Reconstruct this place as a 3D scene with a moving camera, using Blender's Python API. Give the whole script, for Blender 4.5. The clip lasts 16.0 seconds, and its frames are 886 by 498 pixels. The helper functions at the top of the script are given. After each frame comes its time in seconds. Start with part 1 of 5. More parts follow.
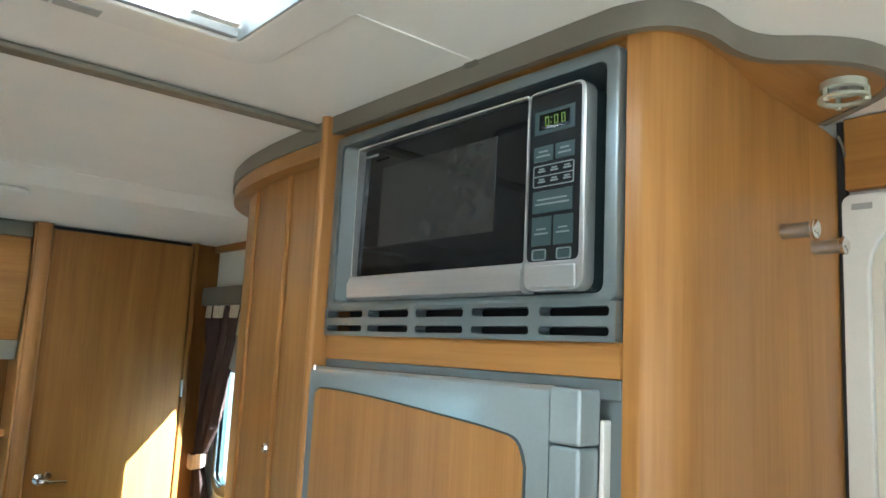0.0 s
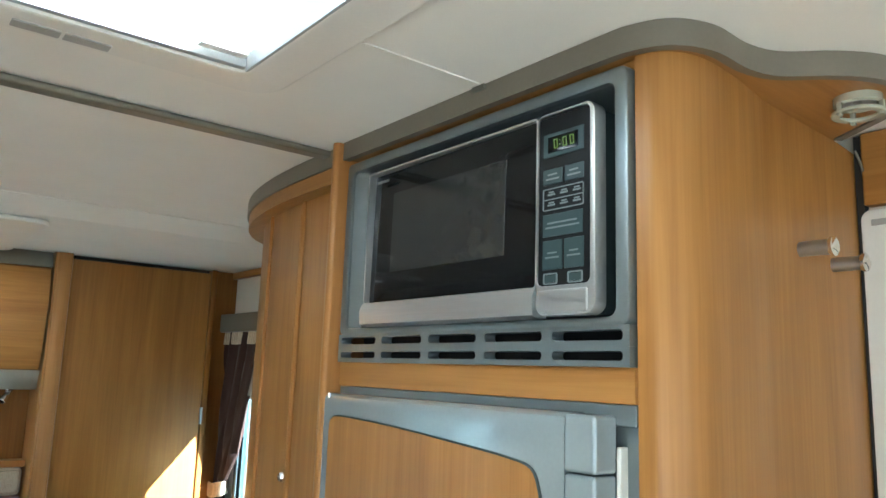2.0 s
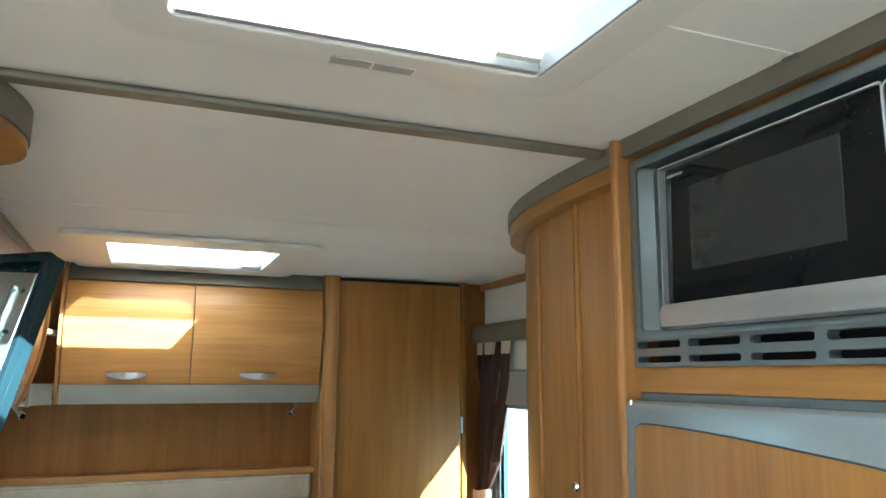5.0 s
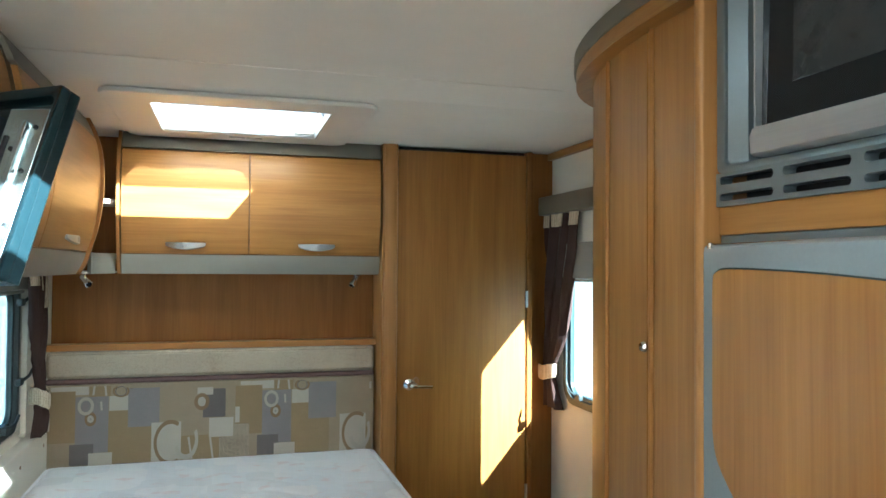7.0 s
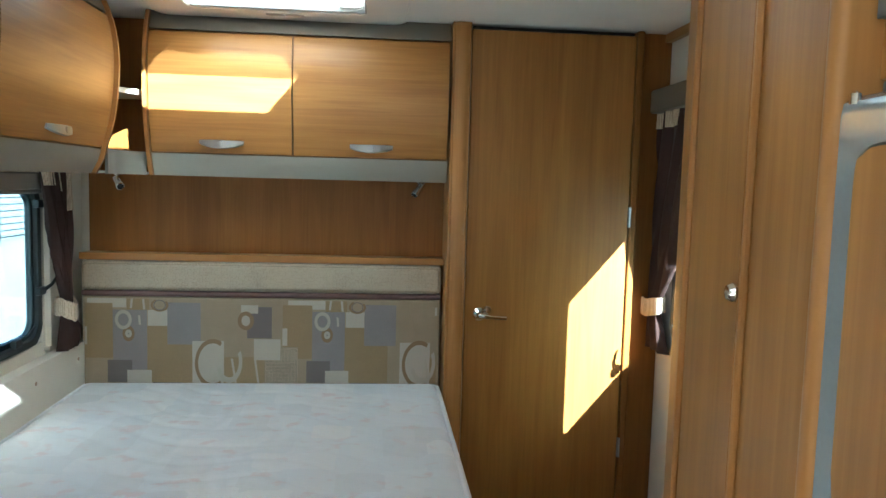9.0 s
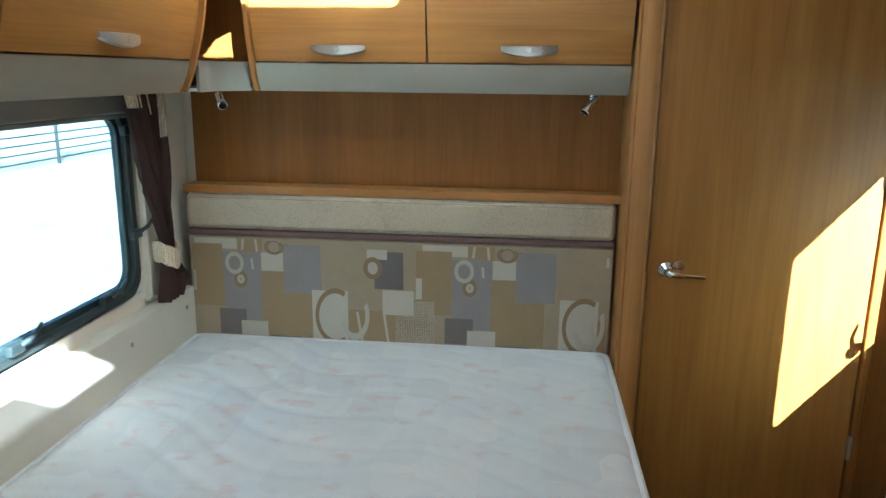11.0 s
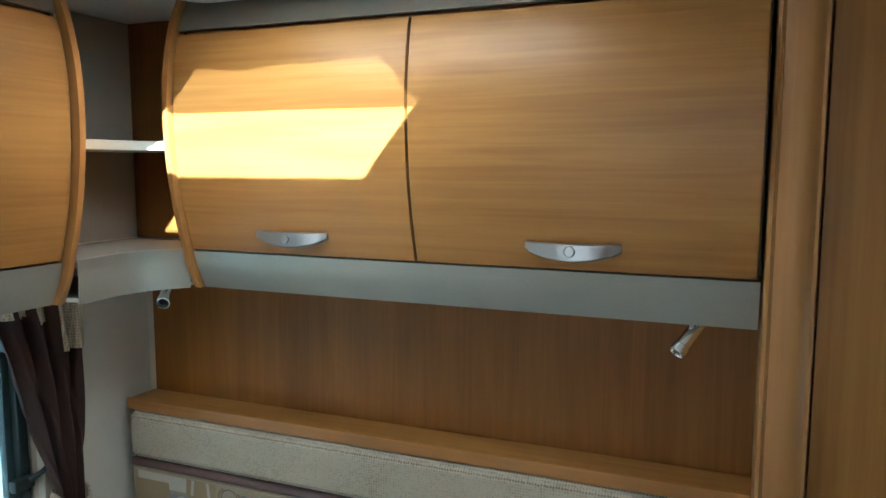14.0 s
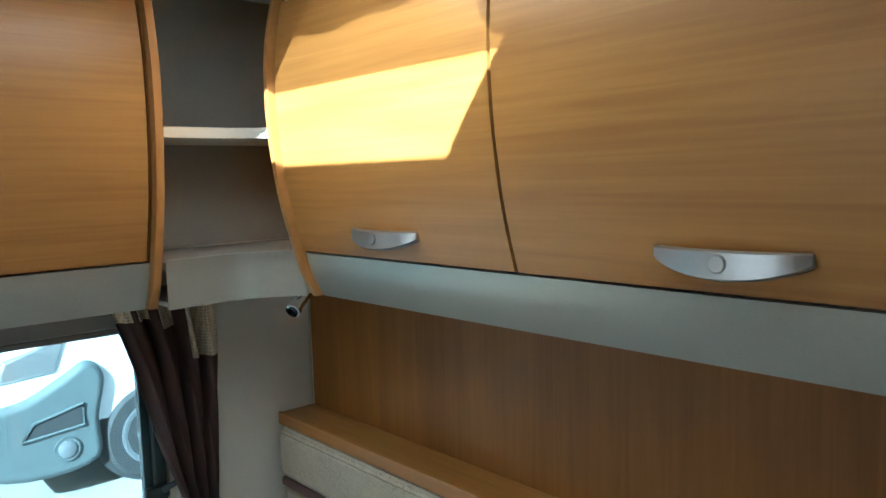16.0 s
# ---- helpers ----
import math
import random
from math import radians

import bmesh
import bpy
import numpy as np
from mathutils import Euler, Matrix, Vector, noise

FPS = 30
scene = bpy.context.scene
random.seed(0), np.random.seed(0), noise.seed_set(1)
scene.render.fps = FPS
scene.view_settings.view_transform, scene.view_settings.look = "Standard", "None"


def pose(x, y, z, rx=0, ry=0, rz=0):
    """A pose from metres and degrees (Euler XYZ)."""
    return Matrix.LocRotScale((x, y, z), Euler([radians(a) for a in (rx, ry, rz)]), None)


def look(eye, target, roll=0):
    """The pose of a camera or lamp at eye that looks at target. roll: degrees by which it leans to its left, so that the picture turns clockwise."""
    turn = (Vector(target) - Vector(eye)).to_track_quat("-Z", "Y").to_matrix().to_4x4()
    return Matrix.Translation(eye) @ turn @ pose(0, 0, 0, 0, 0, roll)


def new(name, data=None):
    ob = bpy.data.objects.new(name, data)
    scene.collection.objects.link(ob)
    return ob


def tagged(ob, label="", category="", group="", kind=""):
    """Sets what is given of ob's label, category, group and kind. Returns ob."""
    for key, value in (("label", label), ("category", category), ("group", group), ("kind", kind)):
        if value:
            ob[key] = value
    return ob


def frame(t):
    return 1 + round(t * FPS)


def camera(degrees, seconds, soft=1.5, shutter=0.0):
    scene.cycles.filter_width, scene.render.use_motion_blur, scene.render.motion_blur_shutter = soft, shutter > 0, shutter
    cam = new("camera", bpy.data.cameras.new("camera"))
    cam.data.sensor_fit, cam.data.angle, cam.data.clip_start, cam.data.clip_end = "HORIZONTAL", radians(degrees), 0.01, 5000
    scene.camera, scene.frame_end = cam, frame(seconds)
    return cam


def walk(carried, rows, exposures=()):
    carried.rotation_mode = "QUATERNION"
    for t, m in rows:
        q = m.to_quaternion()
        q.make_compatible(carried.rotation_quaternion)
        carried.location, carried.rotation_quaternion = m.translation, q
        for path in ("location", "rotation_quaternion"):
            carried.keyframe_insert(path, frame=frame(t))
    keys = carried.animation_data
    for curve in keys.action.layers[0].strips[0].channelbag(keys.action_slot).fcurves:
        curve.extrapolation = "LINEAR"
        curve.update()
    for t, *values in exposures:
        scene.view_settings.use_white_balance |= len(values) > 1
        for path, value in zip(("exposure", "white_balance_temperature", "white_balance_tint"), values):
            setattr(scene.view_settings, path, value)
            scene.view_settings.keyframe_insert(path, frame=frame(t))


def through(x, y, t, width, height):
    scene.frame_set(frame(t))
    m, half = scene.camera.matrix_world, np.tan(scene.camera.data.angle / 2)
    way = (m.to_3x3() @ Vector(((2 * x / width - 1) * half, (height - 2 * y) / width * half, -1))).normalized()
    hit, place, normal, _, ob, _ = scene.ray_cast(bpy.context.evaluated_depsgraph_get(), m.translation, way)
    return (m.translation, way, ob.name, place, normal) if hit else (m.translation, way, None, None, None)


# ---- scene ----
cam = camera(62.0, 16.0)
EXPOSURES = [(0.0, 3.75), (2.5, 3.79), (3.5, 3.7), (4.5, 3.55), (5.0, 3.65), (7.5, 3.65), (8.2, 3.55), (10.5, 3.5), (11.0, 3.6), (12.0, 3.8), (13.0, 3.81), (13.5, 3.62), (14.5, 3.06), (16.0, 3.09)]
KELVIN, TINT = 5050, -4
PATH = [
    (0, (-0.361, -0.315, 1.458), (0.914, 1.201, 1.734), 2.8),
    (0.5, (-0.332, -0.324, 1.449), (0.92, 1.198, 1.788), 3.4),
    (1, (-0.327, -0.325, 1.447), (0.942, 1.18, 1.802), 3.5),
    (1.5, (-0.351, -0.315, 1.455), (0.968, 1.15, 1.79), 2.4),
    (2, (-0.345, -0.317, 1.467), (0.883, 1.227, 1.797), 1.9),
    (2.5, (-0.357, -0.323, 1.487), (0.803, 1.268, 1.838), 0.4),
    (3, (-0.374, -0.331, 1.494), (0.711, 1.305, 1.876), -1.0),
    (3.5, (-0.387, -0.336, 1.486), (0.633, 1.33, 1.916), -1.1),
    (4, (-0.412, -0.321, 1.487), (0.541, 1.372, 1.963), -0.7),
    (4.5, (-0.462, -0.305, 1.472), (0.378, 1.456, 1.895), -0.7),
    (5, (-0.455, -0.205, 1.463), (0.277, 1.626, 1.802), 0.3),
    (7.5, (-0.236, 0.036, 1.357), (0.241, 1.979, 1.327), 0.4),
    (8, (-0.094, 0.166, 1.348), (0.244, 2.134, 1.237), 1.2),
    (8.2, (-0.054, 0.218, 1.343), (0.22, 2.194, 1.208), 1.9),
    (10.3, (0.135, 0.909, 1.332), (0.177, 2.886, 1.037), 0.2),
    (10.5, (0.054, 0.974, 1.37), (0.02, 2.938, 0.998), 0.3),
    (10.7, (0.071, 1.041, 1.388), (-0.087, 2.984, 0.94), 0.2),
    (11, (0.03, 1.107, 1.393), (-0.181, 3.041, 0.929), 0.6),
    (11.5, (0.051, 1.246, 1.389), (-0.281, 3.187, 1.039), -0.6),
    (12, (0.137, 1.409, 1.458), (-0.17, 3.364, 1.167), -0.8),
    (12.5, (0.28, 1.602, 1.502), (-0.111, 3.546, 1.241), -0.2),
    (13, (0.38, 1.849, 1.533), (-0.238, 3.738, 1.308), 0.7),
    (13.5, (0.349, 1.953, 1.566), (-0.33, 3.82, 1.338), 0.6),
    (14, (0.296, 2.071, 1.599), (-0.455, 3.911, 1.373), 0.1),
    (14.5, (0.374, 2.21, 1.561), (-0.525, 3.992, 1.433), -0.5),
    (15, (0.42, 2.368, 1.569), (-0.736, 3.993, 1.414), -1.3),
    (15.5, (0.431, 2.47, 1.526), (-0.872, 3.98, 1.368), -1.2),
    (16, (0.38, 2.601, 1.549), (-1.099, 3.933, 1.353), -1.7),
]
walk(cam, [(t, look(eye, target, roll)) for t, eye, target, roll in PATH], [(t, e, KELVIN if t < 12.5 else 4880, TINT) for t, e in EXPOSURES])

# ---- world, sun and daylight ----
SUN_WAY = Vector((-1.0, 1.84, -1.18)).normalized()
world = bpy.data.worlds.new("sky")
scene.world = world
world.use_nodes = True
wn = world.node_tree
sky = wn.nodes.new("ShaderNodeTexSky")
sky.sky_type, sky.sun_disc = "NISHITA", False
sky.air_density, sky.dust_density, sky.ozone_density = 0.7, 9.0, 0.4
sky.sun_elevation = math.asin(-SUN_WAY.z)
sky.sun_rotation = math.atan2(-SUN_WAY.x, -SUN_WAY.y)
wn.links.new(sky.outputs[0], wn.nodes["Background"].inputs[0])
wn.nodes["Background"].inputs[1].default_value = 0.05
sun = new("sun", bpy.data.lights.new("sun", "SUN"))
sun.data.energy, sun.data.angle, sun.data.color = 5.0, radians(0.5), (1.0, 0.98, 0.965)
sun.matrix_world = look((0, 0, 6), Vector((0, 0, 6)) + SUN_WAY)


def daylight(name, eye, target, width, height, watts):
    lamp = new(name, bpy.data.lights.new(name, "AREA"))
    lamp.data.shape, lamp.data.size, lamp.data.size_y = "RECTANGLE", width, height
    lamp.data.energy, lamp.data.color = watts, (0.93, 0.97, 1.0)
    lamp.matrix_world = look(eye, target)
    return lamp


# ---- helpers of this scene ----
def link(nt, a, b):
    nt.links.new(a, b)


def material(name, colour, rough=0.5, metal=0.0, spread=0.06, scale=9.0, bump=0.05, fine=160.0, coat=0.0, stretch=(1, 1, 1)):
    """A plain surface with two scales of variation in tone and relief."""
    m = bpy.data.materials.new(name)
    m.use_nodes = True
    nt = m.node_tree
    b = nt.nodes["Principled BSDF"]
    b.inputs["Roughness"].default_value, b.inputs["Metallic"].default_value = rough, metal
    b.inputs["Coat Weight"].default_value = coat
    tc = nt.nodes.new("ShaderNodeTexCoord")
    mp = nt.nodes.new("ShaderNodeMapping")
    mp.inputs["Scale"].default_value = stretch
    link(nt, tc.outputs["Object"], mp.inputs[0])
    n1, n2 = nt.nodes.new("ShaderNodeTexNoise"), nt.nodes.new("ShaderNodeTexNoise")
    n1.inputs["Scale"].default_value, n1.inputs["Detail"].default_value = scale, 4
    n2.inputs["Scale"].default_value, n2.inputs["Detail"].default_value = fine, 2
    link(nt, mp.outputs[0], n1.inputs["Vector"])
    link(nt, mp.outputs[0], n2.inputs["Vector"])
    ad = nt.nodes.new("ShaderNodeMath")
    ad.operation = "ADD"
    link(nt, n1.outputs[0], ad.inputs[0])
    link(nt, n2.outputs[0], ad.inputs[1])
    rp = nt.nodes.new("ShaderNodeMapRange")
    rp.inputs[1].default_value, rp.inputs[2].default_value = 0.6, 1.4
    rp.inputs[3].default_value, rp.inputs[4].default_value = 1 - spread, 1 + spread
    link(nt, ad.outputs[0], rp.inputs[0])
    mx = nt.nodes.new("ShaderNodeVectorMath")
    mx.operation = "SCALE"
    mx.inputs[0].default_value = colour
    link(nt, rp.outputs[0], mx.inputs["Scale"])
    link(nt, mx.outputs[0], b.inputs["Base Color"])
    if bump:
        bp = nt.nodes.new("ShaderNodeBump")
        bp.inputs["Strength"].default_value, bp.inputs["Distance"].default_value = bump, 0.002
        link(nt, n2.outputs[0], bp.inputs["Height"])
        link(nt, bp.outputs[0], b.inputs["Normal"])
    return m


def wood(name, light, dark, axis, rough=0.37):
    """Laminate with a straight grain that runs along one axis."""
    m = bpy.data.materials.new(name)
    m.use_nodes = True
    nt = m.node_tree
    b = nt.nodes["Principled BSDF"]
    b.inputs["Roughness"].default_value = rough
    b.inputs["Specular IOR Level"].default_value = 0.36
    tc = nt.nodes.new("ShaderNodeTexCoord")
    sizes = {"x": ((3, 110, 110), (1.6, 34, 34), (0.9, 9, 9)), "y": ((110, 3, 110), (34, 1.6, 34), (9, 0.9, 9)), "z": ((110, 110, 3), (34, 34, 1.6), (9, 9, 0.9))}[axis]
    outs = []
    for s, d, bend in zip(sizes, (5, 4, 4), (0.7, 1.8, 1.4)):
        mp, n = nt.nodes.new("ShaderNodeMapping"), nt.nodes.new("ShaderNodeTexNoise")
        mp.inputs["Scale"].default_value = s
        n.inputs["Scale"].default_value, n.inputs["Detail"].default_value, n.inputs["Distortion"].default_value = 1.0, d, bend
        link(nt, tc.outputs["Object"], mp.inputs[0])
        link(nt, mp.outputs[0], n.inputs["Vector"])
        outs.append(n.outputs[0])
    total = None
    for o, share in zip(outs, (0.40, 0.24, 0.58)):
        ad = nt.nodes.new("ShaderNodeMath")
        ad.operation, ad.inputs[1].default_value, ad.inputs[2].default_value = "MULTIPLY_ADD", share, 0.0
        link(nt, o, ad.inputs[0])
        if total:
            link(nt, total, ad.inputs[2])
        total = ad.outputs[0]
    cr = nt.nodes.new("ShaderNodeValToRGB")
    cr.color_ramp.elements[0].position, cr.color_ramp.elements[0].color = 0.40, (*dark, 1)
    cr.color_ramp.elements[1].position, cr.color_ramp.elements[1].color = 0.80, (*light, 1)
    link(nt, total, cr.inputs[0])
    link(nt, cr.outputs[0], b.inputs["Base Color"])
    bp = nt.nodes.new("ShaderNodeBump")
    bp.inputs["Strength"].default_value, bp.inputs["Distance"].default_value = 0.06, 0.001
    link(nt, outs[0], bp.inputs["Height"])
    link(nt, bp.outputs[0], b.inputs["Normal"])
    return m


def weave(name, a, c, scale, rough=0.9):
    """Woven cloth: two tones in a fine check, with its relief."""
    m = bpy.data.materials.new(name)
    m.use_nodes = True
    nt = m.node_tree
    b = nt.nodes["Principled BSDF"]
    b.inputs["Roughness"].default_value = rough
    b.inputs["Sheen Weight"].default_value = 0.15
    tc = nt.nodes.new("ShaderNodeTexCoord")
    v = nt.nodes.new("ShaderNodeTexVoronoi")
    v.inputs["Scale"].default_value, v.inputs["Randomness"].default_value = scale, 0.25
    link(nt, tc.outputs["Object"], v.inputs["Vector"])
    n = nt.nodes.new("ShaderNodeTexNoise")
    n.inputs["Scale"].default_value, n.inputs["Detail"].default_value = 14, 5
    link(nt, tc.outputs["Object"], n.inputs["Vector"])
    ad = nt.nodes.new("ShaderNodeMath")
    ad.operation, ad.inputs[1].default_value = "MULTIPLY_ADD", 0.35
    link(nt, n.outputs[0], ad.inputs[0])
    link(nt, v.outputs["Distance"], ad.inputs[2])
    cr = nt.nodes.new("ShaderNodeValToRGB")
    cr.color_ramp.elements[0].position, cr.color_ramp.elements[0].color = 0.3, (*a, 1)
    cr.color_ramp.elements[1].position, cr.color_ramp.elements[1].color = 0.75, (*c, 1)
    link(nt, ad.outputs[0], cr.inputs[0])
    link(nt, cr.outputs[0], b.inputs["Base Color"])
    bp = nt.nodes.new("ShaderNodeBump")
    bp.inputs["Strength"].default_value, bp.inputs["Distance"].default_value, bp.invert = 0.4, 0.002, True
    link(nt, v.outputs["Distance"], bp.inputs["Height"])
    link(nt, bp.outputs[0], b.inputs["Normal"])
    return m


def clear(name, tint=(1, 1, 1), rough=0.0):
    """A thin pane: see-through, with a mirror gloss."""
    m = bpy.data.materials.new(name)
    m.use_nodes = True
    nt = m.node_tree
    nt.nodes.remove(nt.nodes["Principled BSDF"])
    t, g, mix, lw, pw = (nt.nodes.new("ShaderNode" + k) for k in ("BsdfTransparent", "BsdfGlossy", "MixShader", "LayerWeight", "Math"))
    t.inputs[0].default_value = (*tint, 1)
    g.inputs["Roughness"].default_value = rough
    lw.inputs[0].default_value = 0.5
    pw.operation, pw.inputs[1].default_value = "POWER", 4.0
    link(nt, lw.outputs["Facing"], pw.inputs[0])
    gl = nt.nodes.new("ShaderNodeMath")
    gl.operation, gl.inputs[1].default_value, gl.inputs[2].default_value = "MULTIPLY_ADD", 0.3, 0.015
    link(nt, pw.outputs[0], gl.inputs[0])
    link(nt, gl.outputs[0], mix.inputs[0])
    link(nt, t.outputs[0], mix.inputs[1])
    link(nt, g.outputs[0], mix.inputs[2])
    link(nt, mix.outputs[0], nt.nodes["Material Output"].inputs[0])
    return m


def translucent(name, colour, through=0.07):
    """Thin cloth, for blinds and added sun masks, that lets light pass softly."""
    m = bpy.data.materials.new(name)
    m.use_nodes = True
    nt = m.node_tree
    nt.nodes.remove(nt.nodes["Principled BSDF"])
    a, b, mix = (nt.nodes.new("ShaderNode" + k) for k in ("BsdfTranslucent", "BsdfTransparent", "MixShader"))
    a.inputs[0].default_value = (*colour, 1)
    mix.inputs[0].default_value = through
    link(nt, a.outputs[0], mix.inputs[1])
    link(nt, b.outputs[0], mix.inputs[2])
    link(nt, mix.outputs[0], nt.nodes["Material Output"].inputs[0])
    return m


def glow(name, colour, strength):
    m = bpy.data.materials.new(name)
    m.use_nodes = True
    b = m.node_tree.nodes["Principled BSDF"]
    b.inputs["Base Color"].default_value = (0.02, 0.02, 0.02, 1)
    b.inputs["Emission Color"].default_value, b.inputs["Emission Strength"].default_value = (*colour, 1), strength
    return m


def box(bm, x0, x1, y0, y1, z0, z1):
    v = [bm.verts.new(p) for p in ((x0, y0, z0), (x1, y0, z0), (x1, y1, z0), (x0, y1, z0), (x0, y0, z1), (x1, y0, z1), (x1, y1, z1), (x0, y1, z1))]
    for f in ((3, 2, 1, 0), (4, 5, 6, 7), (0, 1, 5, 4), (1, 2, 6, 5), (2, 3, 7, 6), (3, 0, 4, 7)):
        bm.faces.new([v[i] for i in f])
    return bm


def block(x0, x1, y0, y1, z0, z1, bevel=0.0, seg=2):
    bm = box(bmesh.new(), x0, x1, y0, y1, z0, z1)
    if bevel:
        bmesh.ops.bevel(bm, geom=bm.edges[:], offset=bevel, segments=seg, profile=0.5, affect="EDGES")
    return bm


def prism(points, lo, hi, axis="z", bevel=0.0, seg=2):
    """A plan outline raised along an axis. Points are the two other coordinates in order."""
    bm = bmesh.new()
    put = {"z": lambda p, h: (p[0], p[1], h), "y": lambda p, h: (p[0], h, p[1]), "x": lambda p, h: (h, p[0], p[1])}[axis]
    a, b = [bm.verts.new(put(p, lo)) for p in points], [bm.verts.new(put(p, hi)) for p in points]
    caps = [bm.faces.new(a), bm.faces.new(b)]
    n = len(points)
    for i in range(n):
        bm.faces.new((a[i], a[(i + 1) % n], b[(i + 1) % n], b[i]))
    bmesh.ops.recalc_face_normals(bm, faces=bm.faces[:])
    if bevel:
        bmesh.ops.bevel(bm, geom=list({e for f in caps for e in f.edges}), offset=bevel, segments=seg, profile=0.5, affect="EDGES")
    return bm


def smooth_line(points, steps=8, closed=False):
    """A round line through points (Catmull-Rom)."""
    pts = [Vector(p) for p in points]
    n, out = len(pts), []
    for i in range(n if closed else n - 1):
        g = (lambda k: pts[k % n]) if closed else (lambda k: pts[min(max(k, 0), n - 1)])
        p0, p1, p2, p3 = g(i - 1), g(i), g(i + 1), g(i + 2)
        for s in range(steps):
            t = s / steps
            out.append(0.5 * (2 * p1 + (p2 - p0) * t + (2 * p0 - 5 * p1 + 4 * p2 - p3) * t * t + (3 * p1 - p0 - 3 * p2 + p3) * t ** 3))
    if not closed:
        out.append(pts[-1])
    return out


def rounded(a0, a1, b0, b1, r, seg=6):
    """A rectangle with round corners, as an outline."""
    out = []
    for ca, cb, s in ((a1 - r, b1 - r, 0), (a0 + r, b1 - r, 90), (a0 + r, b0 + r, 180), (a1 - r, b0 + r, 270)):
        out += [(ca + r * math.cos(radians(s + 90 * k / seg)), cb + r * math.sin(radians(s + 90 * k / seg))) for k in range(seg + 1)]
    return out


def ring(outer, inner, lo, hi, axis, bevel=0.0):
    """A frame between two outlines of as many points, from lo to hi along the axis."""
    bm = bmesh.new()
    put = {"z": lambda p, h: (p[0], p[1], h), "y": lambda p, h: (p[0], h, p[1]), "x": lambda p, h: (h, p[0], p[1])}[axis]
    n = len(outer)
    rows = [[bm.verts.new(put(p, h)) for p in line] for line, h in ((outer, lo), (outer, hi), (inner, hi), (inner, lo))]
    for k in range(4):
        a, b = rows[k], rows[(k + 1) % 4]
        for i in range(n):
            bm.faces.new((a[i], a[(i + 1) % n], b[(i + 1) % n], b[i]))
    bmesh.ops.recalc_face_normals(bm, faces=bm.faces[:])
    if bevel:
        sharp = [e for e in bm.edges if len(e.link_faces) == 2 and e.calc_face_angle(0) > 1.2]
        bmesh.ops.bevel(bm, geom=sharp, offset=bevel, segments=2, profile=0.5, affect="EDGES")
    return bm


def tube(points, r, n=10, closed=False):
    """A round bar along points."""
    bm = bmesh.new()
    pts = [Vector(p) for p in points]
    loops, m = [], len(pts)
    for i, p in enumerate(pts):
        d = (pts[(i + 1) % m] - pts[i - 1]) if closed else pts[min(i + 1, m - 1)] - pts[max(i - 1, 0)]
        q = d.to_track_quat("Z", "Y")
        rr = r[i] if isinstance(r, (list, tuple)) else r
        loops.append([bm.verts.new(p + q @ Vector((rr * math.cos(6.28318 * k / n), rr * math.sin(6.28318 * k / n), 0))) for k in range(n)])
    for i in range(m if closed else m - 1):
        a, b = loops[i], loops[(i + 1) % m]
        for k in range(n):
            bm.faces.new((a[k], a[(k + 1) % n], b[(k + 1) % n], b[k]))
    if not closed:
        bm.faces.new(loops[0][::-1])
        bm.faces.new(loops[-1])
    bmesh.ops.recalc_face_normals(bm, faces=bm.faces[:])
    return bm


def lathe(profile, at, way, n=24):
    """A turned shape: (radius, height) pairs round an axis from at along way."""
    bm = bmesh.new()
    q = Vector(way).to_track_quat("Z", "Y")
    loops = [[bm.verts.new(Vector(at) + q @ Vector((r * math.cos(6.28318 * k / n), r * math.sin(6.28318 * k / n), h))) for k in range(n)] for r, h in profile]
    for a, b in zip(loops, loops[1:]):
        for k in range(n):
            bm.faces.new((a[k], a[(k + 1) % n], b[(k + 1) % n], b[k]))
    bm.faces.new(loops[0][::-1])
    bm.faces.new(loops[-1])
    bmesh.ops.recalc_face_normals(bm, faces=bm.faces[:])
    return bm


def sheet(profile, lo, hi, thick, axis, steps=1):
    """A curved board: a profile of (depth, height) points drawn out from lo to hi along an axis; thick goes back."""
    back = [(d + thick, h) for d, h in profile]
    return prism(list(profile) + back[::-1], lo, hi, axis)


def part(name, bm, mat, parent=None, label="", smooth=True, kind=""):
    me = bpy.data.meshes.new(name)
    bm.to_mesh(me)
    bm.free()
    me.materials.append(mat)
    if smooth:
        me.polygons.foreach_set("use_smooth", [True] * len(me.polygons))
        me.set_sharp_from_angle(angle=radians(35))
    ob = new(name, me)
    if smooth:
        wm = ob.modifiers.new("even shading", "WEIGHTED_NORMAL")
        wm.mode, wm.weight, wm.keep_sharp = "FACE_AREA", 100, True
    if parent:
        ob.parent = parent
        if parent.type == "EMPTY":
            ob.matrix_parent_inverse = Matrix.Translation(-Vector(parent.location))
    return tagged(ob, label, kind=kind)


def thing(name, at, label, category, group="", kind=""):
    ob = new(name)
    ob.empty_display_size = 0.05
    ob.location = at
    return tagged(ob, label, category, group, kind)


def setting(name, bm, mat, label, category, smooth=False):
    return tagged(part(name, bm, mat, smooth=smooth), label, category, kind="structure")


def merge(*bms):
    out = bmesh.new()
    for b in bms:
        me = bpy.data.meshes.new("tmp")
        b.to_mesh(me)
        b.free()
        out.from_mesh(me)
        bpy.data.meshes.remove(me)
    return out


